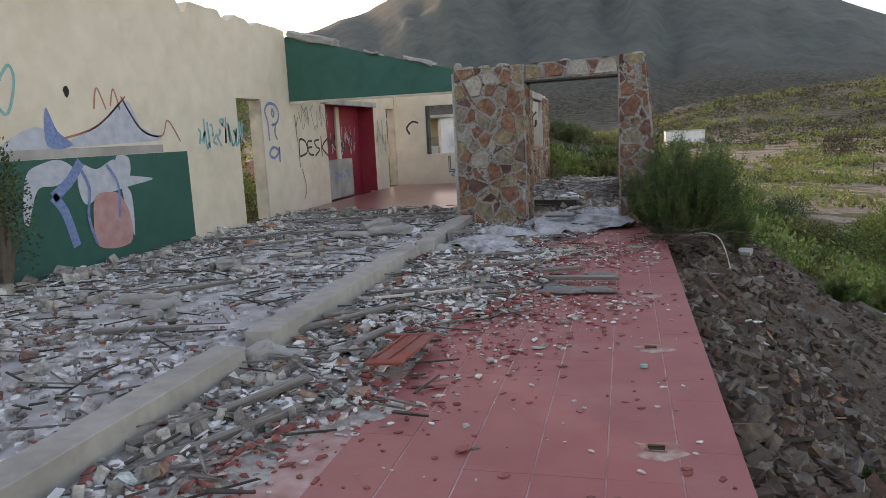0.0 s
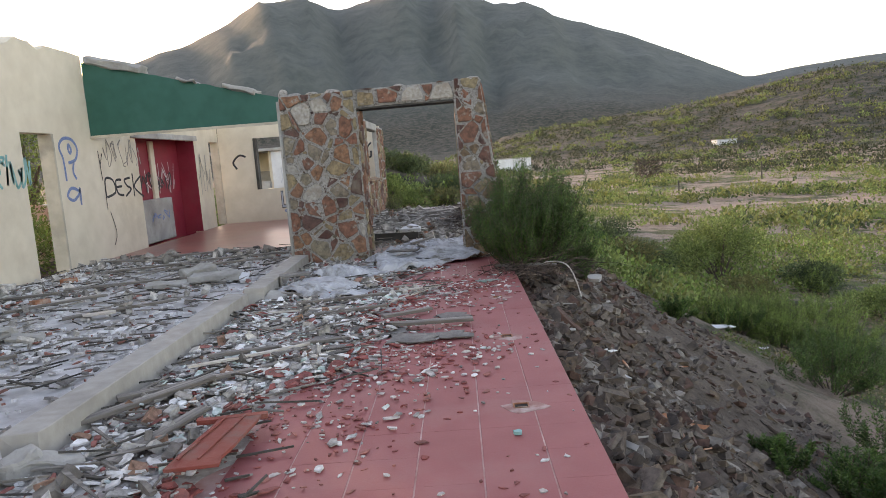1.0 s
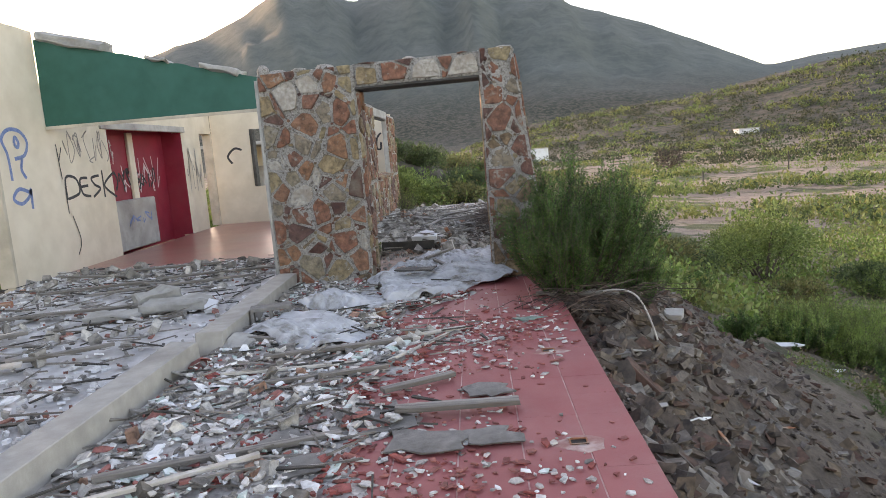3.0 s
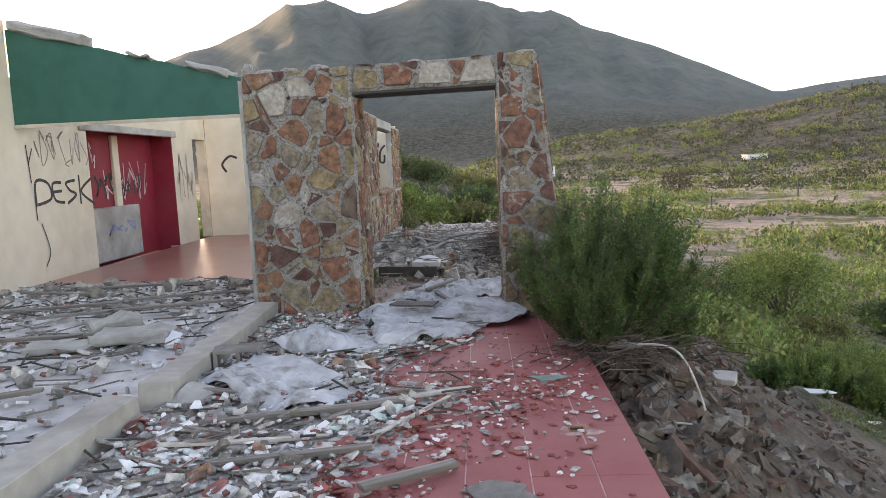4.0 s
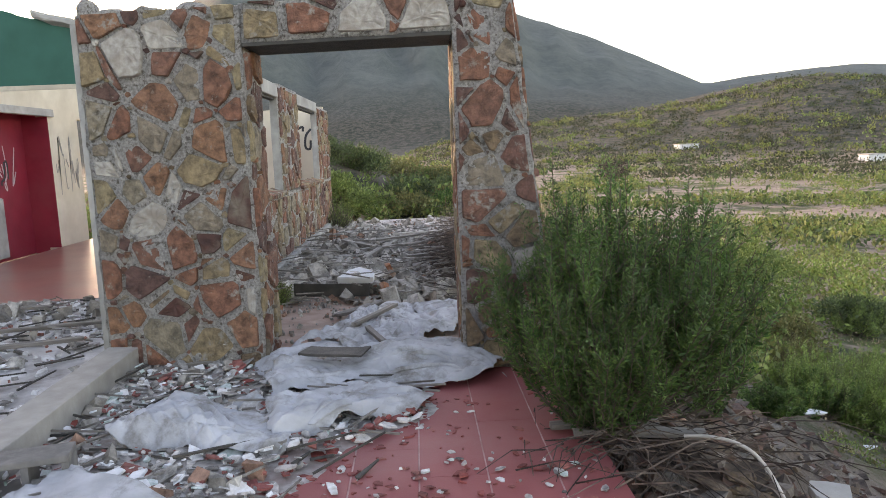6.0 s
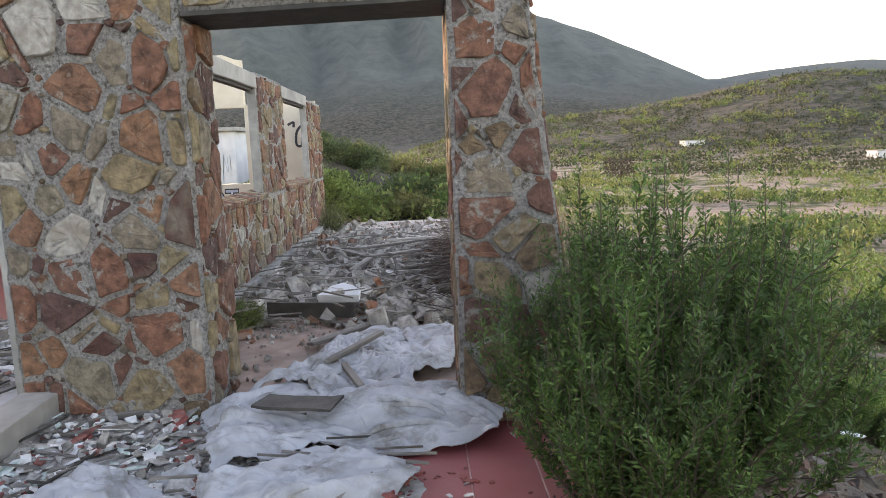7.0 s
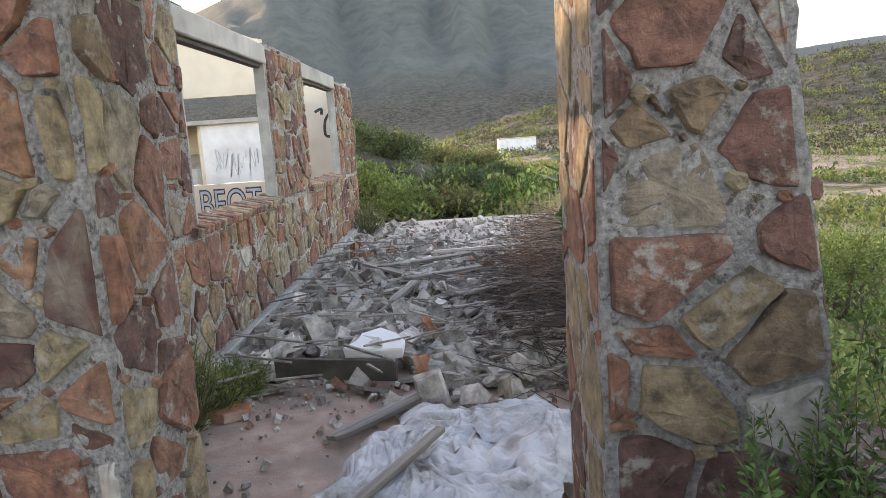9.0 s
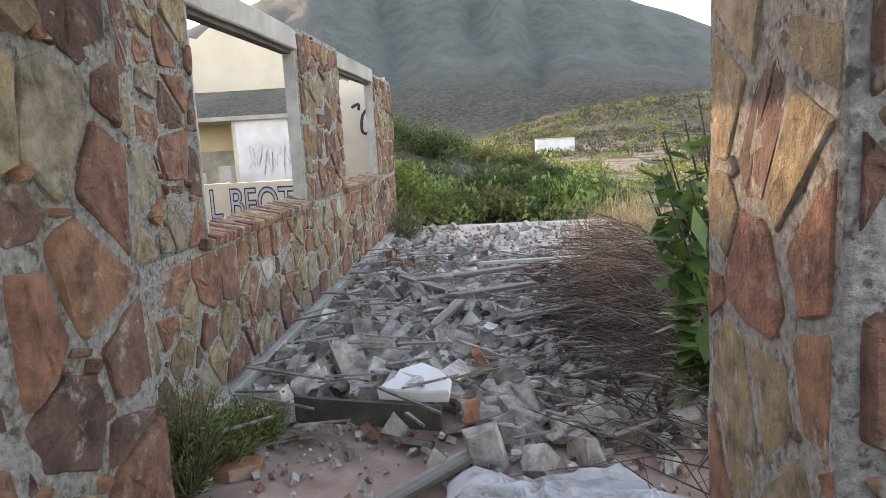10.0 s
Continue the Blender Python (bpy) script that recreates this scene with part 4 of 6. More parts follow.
for x, y, z, l, w, t, yaw in (
        (-0.72, 7.93, 0.05, 0.55, 0.07, 0.04, 32), (-0.45, 7.42, 0.06, 0.75, 0.10, 0.05, 4), (-1.5, 8.9, 0.06, 1.1, 0.07, 0.03, 12),
        (-1.7, 6.9, 0.06, 1.3, 0.06, 0.03, 24), (-2.1, 6.0, 0.07, 1.2, 0.07, 0.04, 38), (-2.35, 5.6, 0.08, 1.0, 0.09, 0.03, 50), (-2.0, 5.0, 0.06, 0.8, 0.10, 0.02, 70),
        (-2.3, 3.6, 0.06, 1.2, 0.09, 0.03, 62), (-2.15, 3.2, 0.05, 1.1, 0.06, 0.03, 55), (-1.4, 8.2, 0.06, 0.9, 0.05, 0.03, 8), (-1.2, 9.0, 0.05, 0.7, 0.10, 0.05, 10), (-1.9, 9.3, 0.05, 0.9, 0.06, 0.03, -12),
        (-4.2, 9.2, 0.06, 1.3, 0.08, 0.04, 25), (-5.0, 11.2, 0.06, 1.9, 0.09, 0.04, 8), (-4.4, 12.6, 0.07, 2.2, 0.08, 0.04, 14), (-5.6, 12.9, 0.06, 1.6, 0.10, 0.04, 4), (-4.0, 13.4, 0.08, 1.6, 0.07, 0.04, 20),
        (-6.0, 13.9, 0.07, 1.5, 0.08, 0.04, -8), (-5.4, 9.9, 0.06, 1.2, 0.07, 0.03, 30), (-6.4, 10.7, 0.05, 1.1, 0.08, 0.03, 12), (-5.2, 14.3, 0.08, 1.7, 0.09, 0.04, 5), (-4.6, 6.9, 0.05, 0.9, 0.10, 0.03, 40), (-4.1, 5.2, 0.05, 0.8, 0.09, 0.03, 15),
        (-0.2, 16.2, 0.22, 0.9, 0.09, 0.03, 40), (-0.55, 15.4, 0.16, 0.7, 0.12, 0.03, 62), (-0.75, 16.7, 0.28, 1.0, 0.10, 0.03, 25), (-1.0, 15.9, 0.3, 0.6, 0.08, 0.03, 75), (-0.9, 17.4, 0.3, 1.1, 0.12, 0.03, 10), (-0.95, 13.8, 0.06, 0.9, 0.10, 0.03, 52), (-1.25, 17.0, 0.3, 0.8, 0.1, 0.03, 130),
        (0.75, 10.35, 0.05, 0.7, 0.09, 0.03, -8), (0.6, 10.5, 0.04, 0.6, 0.07, 0.03, -3), (-2.3, 12.0, 0.05, 0.8, 0.05, 0.03, 20)):
    plank(x, y, z, l, w, t, yaw, tilt=r.uniform(-3, 3))
for x, y, z, l, w, t, yaw in ((-0.77, 9.2, 0.05, 0.75, 0.05, 0.02, 20), (-0.78, 8.8, 0.05, 0.8, 0.025, 0.02, 57), (-1.75, 8.45, 0.05, 1.0, 0.035, 0.02, 5), (-1.9, 6.55, 0.09, 1.0, 0.04, 0.02, 30), (-0.05, 17.9, 0.32, 1.5, 0.05, 0.03, 4), (-5.3, 10.2, 0.06, 0.6, 0.06, 0.02, 30), (-4.4, 9.0, 0.06, 0.35, 0.16, 0.02, 30)):
    plank(x, y, z, l, w, t, yaw, "pale_wood", name="lath", label="pale bare wooden lath lying on the debris")
plank(-1.36, 14.4, 0.13, 0.86, 0.03, 0.14, -13, "dark_wood", name="dark_board", label="dark green-black board standing on edge in the rubble")
plank(-1.02, 11.72, 0.19, 0.46, 0.2, 0.02, -14, "dark_wood", name="dark_board", label="dark weathered board lying on the canvas")
plank(-0.79, 12.83, 0.2, 0.75, 0.05, 0.03, 64, "wood")
plank(-0.76, 12.2, 0.18, 0.5, 0.045, 0.03, -72, "wood")
rb = plank(-1.54, 4.68, 0.12, 0.80, 0.25, 0.02, 88, "red_board", tilt=3, name="red_board", label="faded red painted board lying on plaster fragments")
for v in (0.09, -0.02):
    bm = box(-0.34, 0.38, v - 0.006, v + 0.006, 0.011, 0.016)
    part("batten", bm, M["red_board"], rb)
plank(-1.58, 5.05, 0.10, 0.42, 0.05, 0.03, 8, "red_board", name="red_board", label="short faded red batten on plaster fragments")


def flat_slab(x, y, z, w, l, h, yaw, mat, name, label, seed, n=8, tx=0, ty=0):
    """A flat broken slab with a ragged, angular outline and chipped rim."""
    q = random.Random(seed)
    ring = []
    for i in range(n):
        a = 2 * math.pi * (i + q.uniform(-0.38, 0.38)) / n
        k = q.uniform(0.62, 1.18)
        c, s = math.cos(a), math.sin(a)
        e = max(abs(c), abs(s))
        ring.append((c / e * w / 2 * k, s / e * l / 2 * k))
    m = len(ring)
    tilt = q.uniform(-0.12, 0.12)
    vs = [(a * q.uniform(0.9, 1.0), b * q.uniform(0.9, 1.0), 0) for a, b in ring] + [(a, b, h * 0.85 + a * tilt * h) for a, b in ring] + [(a * 0.965, b * 0.965, h + a * tilt * h) for a, b in ring]
    fs = [(k * m + i, k * m + (i + 1) % m, (k + 1) * m + (i + 1) % m, (k + 1) * m + i) for k in range(2) for i in range(m)] + [tuple(range(2 * m, 3 * m)), tuple(range(m - 1, -1, -1))]
    ob = part(name, (vs, fs), M[mat])
    ob.matrix_world = pose(x, y, z, tx, ty, yaw)
    return tagged(ob, label, name.replace("_", " "), name + "s in the ruin")


for i, (x, y, w, l, h, yaw) in enumerate(((-0.95, 7.35, 0.48, 0.4, 0.035, 20), (-0.62, 6.98, 0.45, 0.28, 0.03, -10), (-0.28, 7.0, 0.34, 0.26, 0.03, 15), (-1.25, 6.75, 0.32, 0.24, 0.035, 40), (-0.25, 7.75, 0.3, 0.24, 0.03, 5), (-1.45, 7.1, 0.3, 0.2, 0.04, 70))):
    flat_slab(x, y, 0.02, w, l, h * 0.45, yaw, "sheet", "cement_sheet", "flat broken grey cement sheet lying on red tiles", 50 + i, 13, tx=2)
def rough_block(x, y, z, w, l, h, yaw, mat, name, label, seed):
    """A broken lump with crumbled faces and edges."""
    bm = box(-w / 2, w / 2, -l / 2, l / 2, 0, h, 0.02)
    bmesh.ops.subdivide_edges(bm, edges=bm.edges[:], cuts=3, use_grid_fill=True)
    for v in bm.verts:
        p = v.co * 6 + Vector((seed * 3.1, 0, 0))
        v.co += noise.noise_vector(p) * 0.045 + noise.noise_vector(p * 3) * 0.014
        v.co.z = max(-0.01, v.co.z * (0.75 + 0.5 * noise.noise(Vector((v.co.x * 4, v.co.y * 4, seed)))))
    ob = part(name, bm, M[mat])
    ob.matrix_world = pose(x, y, z, 0, 0, yaw)
    return tagged(ob, label, name.replace("_", " "), name + "s in the ruin")


for i, (x, y, z, w, l, h, yaw) in enumerate(((-4.85, 6.35, 0.02, 0.55, 0.3, 0.10, 10), (-4.55, 6.1, 0.02, 0.35, 0.25, 0.10, 60), (-5.0, 8.15, 0.02, 0.25, 0.25, 0.17, 30), (-4.65, 8.0, 0.02, 0.35, 0.2, 0.1, 10), (-3.75, 11.2, 0.02, 0.75, 0.45, 0.14, 5), (-4.15, 11.6, 0.02, 0.5, 0.35, 0.2, 40), (-4.35, 10.9, 0.02, 0.6, 0.25, 0.08, 10), (-4.35, 5.7, 0.01, 0.2, 0.16, 0.1, 20), (-2.5, 4.65, 0.0, 0.34, 0.2, 0.13, 20), (-2.62, 4.6, 0.0, 0.2, 0.2, 0.16, 50), (-2.4, 9.3, 0.0, 0.3, 0.2, 0.1, 80))):
    rough_block(x, y, z, w, l, h, yaw, "concrete", "concrete_chunk", "broken grey concrete chunk lying on plaster dust", 80 + i)
flat_slab(-3.28, 11.05, 0.03, 0.15, 0.34, 0.05, 8, "white_paint", "plaster_slab", "white plaster slab leaning on the rubble", 99, tx=14)
flat_slab(-1.08, 14.52, 0.21, 0.36, 0.3, 0.08, -5, "white_paint", "plaster_slab", "white-faced plaster slab lying on the rubble heap", 98, tx=16)
flat_slab(-1.95, 13.95, 0.0, 0.26, 0.17, 0.06, 10, "brick", "stone_piece", "flat rust-brown stone lying on the dusty floor", 97)
flat_slab(0.15, 9.62, 0.004, 0.26, 0.14, 0.012, 10, "glass_green", "tile_piece", "green glazed tile piece lying on red chips", 96, 6)
flat_slab(0.11, 4.75, 0.004, 0.06, 0.045, 0.02, 10, "teal_spray", "tile_piece", "small teal scrap lying on the red floor", 95)


def brick(x, y, z, yaw, tx, ty, mat="brick", label="rust-red fired brick lying in the rubble"):
    bm = box(-0.12, 0.12, -0.057, 0.057, -0.03, 0.03, 0.006)
    bmesh.ops.subdivide_edges(bm, edges=bm.edges[:], cuts=2, use_grid_fill=True)
    for v in bm.verts:
        v.co += noise.noise_vector(v.co * 14 + Vector((x, y, 0)) * 3) * 0.006
    ob = part("brick", bm, M[mat])
    ob.matrix_world = pose(x, y, z, tx, ty, yaw)
    return tagged(ob, label, "brick", "loose bricks")


brick(-0.78, 14.42, 0.12, 80, 70, 15)
brick(-0.72, 14.95, 0.2, 30, 20, 60)
brick(-6.45, 12.1, 0.05, 15, 5, 0)
brick(-5.8, 10.2, 0.05, 70, 0, 4)


def hollow_block(x, y, z, yaw):
    """Hollow concrete block with two cells right through it."""
    ob = thing("hollow_block", "grey hollow concrete block beside the fallen beam", "concrete block", (x, y, z))
    ob.rotation_euler = (0, 0, radians(yaw))
    L, W, H, t = 0.39, 0.19, 0.19, 0.034
    for z in (0, H - t):
        part("face_shell", box(-L / 2, L / 2, -W / 2, W / 2, z, z + t, 0.004), M["sheet"], ob)
    for u in (-L / 2, -t / 2, L / 2 - t):
        part("web", box(u + 0.001, u + t - 0.001, -W / 2 + 0.002, W / 2 - 0.002, t, H - t), M["sheet"], ob)
    return ob


hollow_block(-2.34, 10.12, 0.01, 14)

# post sockets in the terrace floor
for x, y in ((0.14, 3.5), (0.17, 5.19), (0.20, 6.9), (0.22, 8.6)):
    ob = thing("post_socket", "dark square post socket in a pale cement patch", "post socket", (x, y, 0), "post sockets", "")
    q = random.Random(int(y * 10))
    inner = [(-0.05, -0.04), (0.05, -0.04), (0.05, 0.04), (-0.05, 0.04)]
    outer = [(math.cos(radians(225 + 30 * k)) * q.uniform(0.08, 0.19), math.sin(radians(225 + 30 * k)) * q.uniform(0.06, 0.14)) for k in range(12)]
    vs = [(a, b, 0.0055) for a, b in inner] + [(a, b, 0.003) for a, b in outer]
    vs += [(a * 1.03, b * 1.03, 0.0005) for a, b in outer]
    ring = [(k, (k + 1) % 4, 4 + (3 * k + 3) % 12, 4 + (3 * k + 2) % 12, 4 + (3 * k + 1) % 12, 4 + 3 * k) for k in range(4)]
    part("patch", (vs, ring + [(4 + k, 4 + (k + 1) % 12, 16 + (k + 1) % 12, 16 + k) for k in range(12)]), M["patch"], ob)
    vs = [(a, b, 0.012) for a, b in inner] + [(a * 0.82, b * 0.82, 0.012) for a, b in inner] + [(a * 0.82, b * 0.82, 0.0035) for a, b in inner]
    part("rim", (vs, [(k, (k + 1) % 4, 4 + (k + 1) % 4, 4 + k) for k in range(4)] + [(4 + k, 4 + (k + 1) % 4, 8 + (k + 1) % 4, 8 + k) for k in range(4)]), M["brick"], ob, "rusty socket rim")
    # flat dark face in place of a hollow: the socket's inner shade as colour
    part("pit_shade", ([(a * 0.82, b * 0.82, 0.0036) for a, b in inner], [(0, 1, 2, 3)]), M["pit_shade"], ob)


def canvas(cx, cy, w, l, yaw, seed, height, label, name="canvas_sheet", nx=210, ny=210, sharp=1.0, long=2.2, rolls=40):
    """A heavy sheet crumpled into sharp folds that run mostly one way; its rim is torn."""
    m = np.array(pose(cx, cy, 0, 0, 0, yaw))
    u, v = np.meshgrid(np.linspace(-0.5, 0.5, nx + 1), np.linspace(-0.5, 0.5, ny + 1))
    uu, vv = u.ravel(), v.ravel()

    def field(scale, k, stretch=1.0):
        return np.array([noise.noise(Vector((a * w * scale / stretch, b * l * scale, seed + k))) for a, b in zip(uu, vv)])

    wx, wy = 0.16 * field(2.0, 1), 0.16 * field(2.0, 2)
    sx, sy = uu * w + wx, vv * l + wy

    def folds(scale, k, stretch):
        """Sharp-crested wrinkles, bending with the cloth and dying out in places."""
        f = np.array([noise.noise(Vector((a * scale / stretch, b * scale, seed + k))) for a, b in zip(sx, sy)])
        return np.clip(1 - np.abs(f) * 2.6, 0, 1)

    def pleats(scale, turn, k, bend):
        """Bundles of long pleats side by side."""
        c, d = math.cos(turn), math.sin(turn)
        phase = (sx * d + sy * c) * scale + bend * field(1.7, k) + 0.5 * field(4.5, k + 0.5)
        wave = 1 - np.abs(2 * (phase - np.floor(phase)) - 1)
        skew = np.where(phase - np.floor(phase) < 0.7, (phase - np.floor(phase)) / 0.7, (1 - phase + np.floor(phase)) / 0.3)
        return (0.4 * wave + 0.6 * skew) * np.clip(0.35 + 1.8 * field(2.1, k + 3), 0, 1)

    rim = np.clip(7 * np.minimum(0.5 - np.abs(uu), 0.5 - np.abs(vv)), 0, 1)
    z = height * (0.2 + 0.8 * np.clip(0.5 + 0.9 * field(1.3, 5), 0, 1)) * rim ** 0.6
    z = z + sharp * (0.35 + 0.65 * rim) * (0.05 * folds(1.6, 7, long) + 0.046 * pleats(4.5, 0.25, 21, 1.6) + 0.034 * pleats(7.0, -0.9, 31, 1.2) + 0.018 * pleats(13.0, 0.7, 41, 2.0) + 0.012 * folds(9.0, 11, 2.0)) - 0.02
    z = np.maximum(z, 0.012 + 0.01 * np.abs(field(6, 15)))
    x, y = uu * w + wx + 0.03 * field(4.0, 17), vv * l + wy + 0.03 * field(4.0, 19)
    pts = np.column_stack([x, y, z, np.ones(x.size)]) @ m.T
    keep = (0.5 - np.maximum(np.abs(uu), np.abs(vv)) + 0.22 * field(2.3, 3) + 0.05 * field(9, 4) > 0.06).reshape(u.shape)
    fs = []
    for j in range(ny):
        for i in range(nx):
            if keep[j, i] and keep[j, i + 1] and keep[j + 1, i] and keep[j + 1, i + 1]:
                k = j * (nx + 1) + i
                fs.append((k, k + 1, k + nx + 2, k + nx + 1))
    # rolled folds that lie over the sheet and over one another
    q = random.Random(int(seed * 10))
    grid = pts[:, :3].reshape(ny + 1, nx + 1, 3)
    verts, bias = pts[:, :3].tolist(), q.uniform(-0.4, 0.4)
    for _ in range(int(rolls * w * l)):
        a, b = q.uniform(-0.4, 0.4), q.uniform(-0.4, 0.4)
        way, half, wide = bias + q.gauss(0, 0.35), q.uniform(0.16, 0.5), q.uniform(0.025, 0.06)
        high, lean, bend = wide * q.uniform(0.4, 0.8), q.choice((-1, 1)) * q.uniform(0.15, 0.6), q.uniform(-1.2, 1.2)
        rows, inside = [], True
        for t in range(15):
            e = (t / 14 - 0.5) * 2
            px, py = a * w + half * e * math.cos(way) - bend * half * half * e * e * math.sin(way), b * l + half * e * math.sin(way) + bend * half * half * e * e * math.cos(way)
            gi, gj = round((px / w + 0.5) * nx), round((py / l + 0.5) * ny)
            if not (4 < gi < nx - 4 and 4 < gj < ny - 4 and keep[gj, gi]):
                inside = False
                break
            o = grid[gj, gi]
            k = (1 - e * e) ** 0.5 + 0.02
            dx, dy = -math.sin(way + radians(yaw)), math.cos(way + radians(yaw))
            row = []
            for c in range(9):
                v2 = c / 4 - 1
                arch = (1 - abs(v2) ** 1.25) * k
                across = (v2 * wide * 0.5 * (0.6 + 0.4 * k) + lean * wide * 0.55 * arch) + 0.006 * noise.noise(Vector((t * 0.7, c * 0.8, seed + a)))
                row.append((o[0] + dx * across, o[1] + dy * across, o[2] - 0.012 + high * arch * (0.85 + 0.3 * noise.noise(Vector((t * 0.45, c * 0.3, a * 9))))))
            rows.append(row)
        if inside:
            k = len(verts)
            verts += [p for row in rows for p in row]
            fs += [(k + t * 9 + c, k + t * 9 + c + 1, k + t * 9 + c + 10, k + t * 9 + c + 9) for t in range(14) for c in range(8)]
    ob = part(name, (verts, fs), M["cloth"])
    ob.data.shade_smooth()
    sol = ob.modifiers.new("thickness", "SOLIDIFY")
    sol.thickness = 0.004
    return tagged(ob, label, "canvas sheet", "torn canvas sheets")


canvas(-1.88, 9.58, 1.5, 0.8, -37, 2.0, 0.17, "crumpled dirty white canvas sheet lying on plaster fragments", sharp=0.9, rolls=16)
canvas(-1.62, 10.8, 1.3, 0.62, -18, 5.0, 0.10, "twisted dirty white canvas strip lying on the terrace")
canvas(-0.92, 10.98, 1.15, 0.62, 30, 15.0, 0.09, "crumpled end of white canvas lying on red tiles")
canvas(-0.72, 11.75, 1.85, 1.05, 4, 8.0, 0.16, "crumpled white canvas sheet lying in the gateway", sharp=1.0, rolls=20)
canvas(-1.2, 12.0, 0.85, 0.7, 40, 27.0, 0.09, "crumpled corner of white canvas lying beside the stone pillar")
canvas(-0.62, 12.85, 1.9, 1.15, 66, 11.0, 0.17, "folded dirty white canvas lying behind the gateway", sharp=1.15)
canvas(-0.25, 13.55, 0.7, 0.5, 20, 21.0, 0.08, "torn scrap of white canvas lying beside the brushwood")


# bent white strips on the bank
def strip(points, width, mat, name, label):
    cu = bpy.data.curves.new(name, "CURVE")
    cu.dimensions, cu.bevel_depth, cu.bevel_resolution = "3D", width, 1
    sp = cu.splines.new("NURBS")
    sp.points.add(len(points) - 1)
    for p, q in zip(sp.points, points):
        p.co = (*q, 1)
    sp.use_endpoint_u, sp.order_u = True, 3
    cu.materials.append(M[mat])
    return tagged(new(name, cu), label, name.replace("_", " "))


strip([(0.92, 10.15, 0.1), (1.12, 10.02, 0.15), (1.26, 9.85, 0.0), (1.3, 9.65, -0.28)], 0.009, "pale_wood", "bent_pipe", "bent pale plastic pipe sticking out of the bank")
flat_slab(6.1, 17.7, -3.55, 1.5, 0.25, 0.04, -10, "white_paint", "white_board", "long white board lying on the bank", 71, tx=12)
flat_slab(6.02, 18.14, float(land(6.02, 18.14)) + 0.06, 0.75, 0.16, 0.03, -14, "white_paint", "white_board", "broken white board lying on the bank", 72, tx=20)
flat_slab(1.5, 9.85, -0.12, 0.22, 0.14, 0.05, -30, "lintel", "concrete_chunk", "pale concrete chunk lying on the bank", 73, tx=20)


q = random.Random(611)
for k in range(60):
    y = q.uniform(4.0, 11.5)
    x = 0.75 + 0.9 * smooth(8, 13, y) * 0.6 + 2.0 * q.random() ** 1.4
    w = q.uniform(0.14, 0.42)
    flat_slab(x, y, float(land(x, y)) - 0.01, w, w * q.uniform(0.5, 0.9), q.uniform(0.035, 0.08), q.uniform(0, 360), "bank_stone", "flat_stone", "flat brown-grey stone slab lying on the terrace bank", 620 + k, 7, tx=q.uniform(-12, 12), ty=q.uniform(22, 48))
for k in range(26):
    y = q.uniform(5.0, 11.5)
    x = 0.8 + 0.5 * smooth(8, 13, y) + 1.8 * q.random()
    flat_slab(x, y, float(land(x, y)) + 0.03, q.uniform(0.03, 0.06), q.uniform(0.12, 0.3), 0.012, q.uniform(0, 360), q.choice(("lintel", "white_paint", "brick")), "litter_piece", "pale broken scrap lying among the bank stones", 700 + k, 6, tx=q.uniform(-15, 15), ty=q.uniform(20, 40))

# ---- graffiti ----
def stroke(points, width, to_wall, bm):
    """A sprayed line of even width through the points, smoothed."""
    pts = []
    n = len(points)
    for i in range(n - 1):
        p0, p1, p2, p3 = (Vector(points[max(0, min(n - 1, k))]) for k in (i - 1, i, i + 1, i + 2))
        for s in range(6):
            t = s / 6
            pts.append(0.5 * ((2 * p1) + (p2 - p0) * t + (2 * p0 - 5 * p1 + 4 * p2 - p3) * t * t + (3 * p1 - p0 - 3 * p2 + p3) * t ** 3))
    pts.append(Vector(points[-1]))
    prev = None
    for i, p in enumerate(pts):
        d = pts[min(i + 1, len(pts) - 1)] - pts[max(0, i - 1)]
        nrm = Vector((-d.y, d.x)).normalized() * width / 2 if d.length > 1e-6 else Vector((0, width / 2))
        row = [bm.verts.new(to_wall(*(p + nrm))), bm.verts.new(to_wall(*(p - nrm)))]
        if prev:
            bm.faces.new((prev[0], prev[1], row[1], row[0]))
        prev = row


def tag(strokes, width, to_wall, mat, label):
    bm = bmesh.new()
    for s in strokes:
        stroke(s, width, to_wall, bm)
    return tagged(part("graffiti", bm, M[mat]), label, "graffiti", "graffiti on the walls", "structure")


def scribble(u, v, w, h, count, seed):
    q = random.Random(seed)
    out = []
    for k in range(count):
        a = u + w * (k + 0.5) / count
        out.append([(a + q.uniform(-0.5, 0.5) * w / count * 1.3, v + h * q.uniform(0, 1)) for _ in range(q.choice((3, 4, 5)))])
    return out


WEST = lambda u, v: (-7.345, u, v)
NORTH = lambda u, v: (u, 22.895, v)
tag([[(14.10, 1.64), (14.08, 2.03), (13.99, 2.27), (14.17, 2.42), (14.46, 2.40), (14.61, 2.23), (14.50, 2.03), (14.24, 1.97)], [(14.28, 2.21), (14.32, 2.31), (14.39, 2.23), (14.35, 2.15), (14.28, 2.21)], [(14.43, 1.99), (14.37, 1.80), (14.46, 1.66)], [(14.50, 1.43), (14.23, 1.50), (14.06, 1.36), (14.25, 1.27), (14.47, 1.38), (14.52, 1.48), (14.50, 1.17)]], 0.06, WEST, "blue_spray", "blue sprayed tag on cream plaster")
tag(scribble(11.38, 1.56, 1.61, 0.57, 12, 3), 0.05, WEST, "teal_spray", "faded teal sprayed tag on cream plaster")
tag([[(15.4, 2.2), (15.45, 1.6)], [(15.42, 1.9), (15.55, 2.15)], [(15.5, 1.4), (15.5, 1.0)], [(15.6, 0.95), (15.75, 0.5), (15.6, 0.25)]], 0.025, WEST, "black_spray", "thin black sprayed marks on cream plaster")
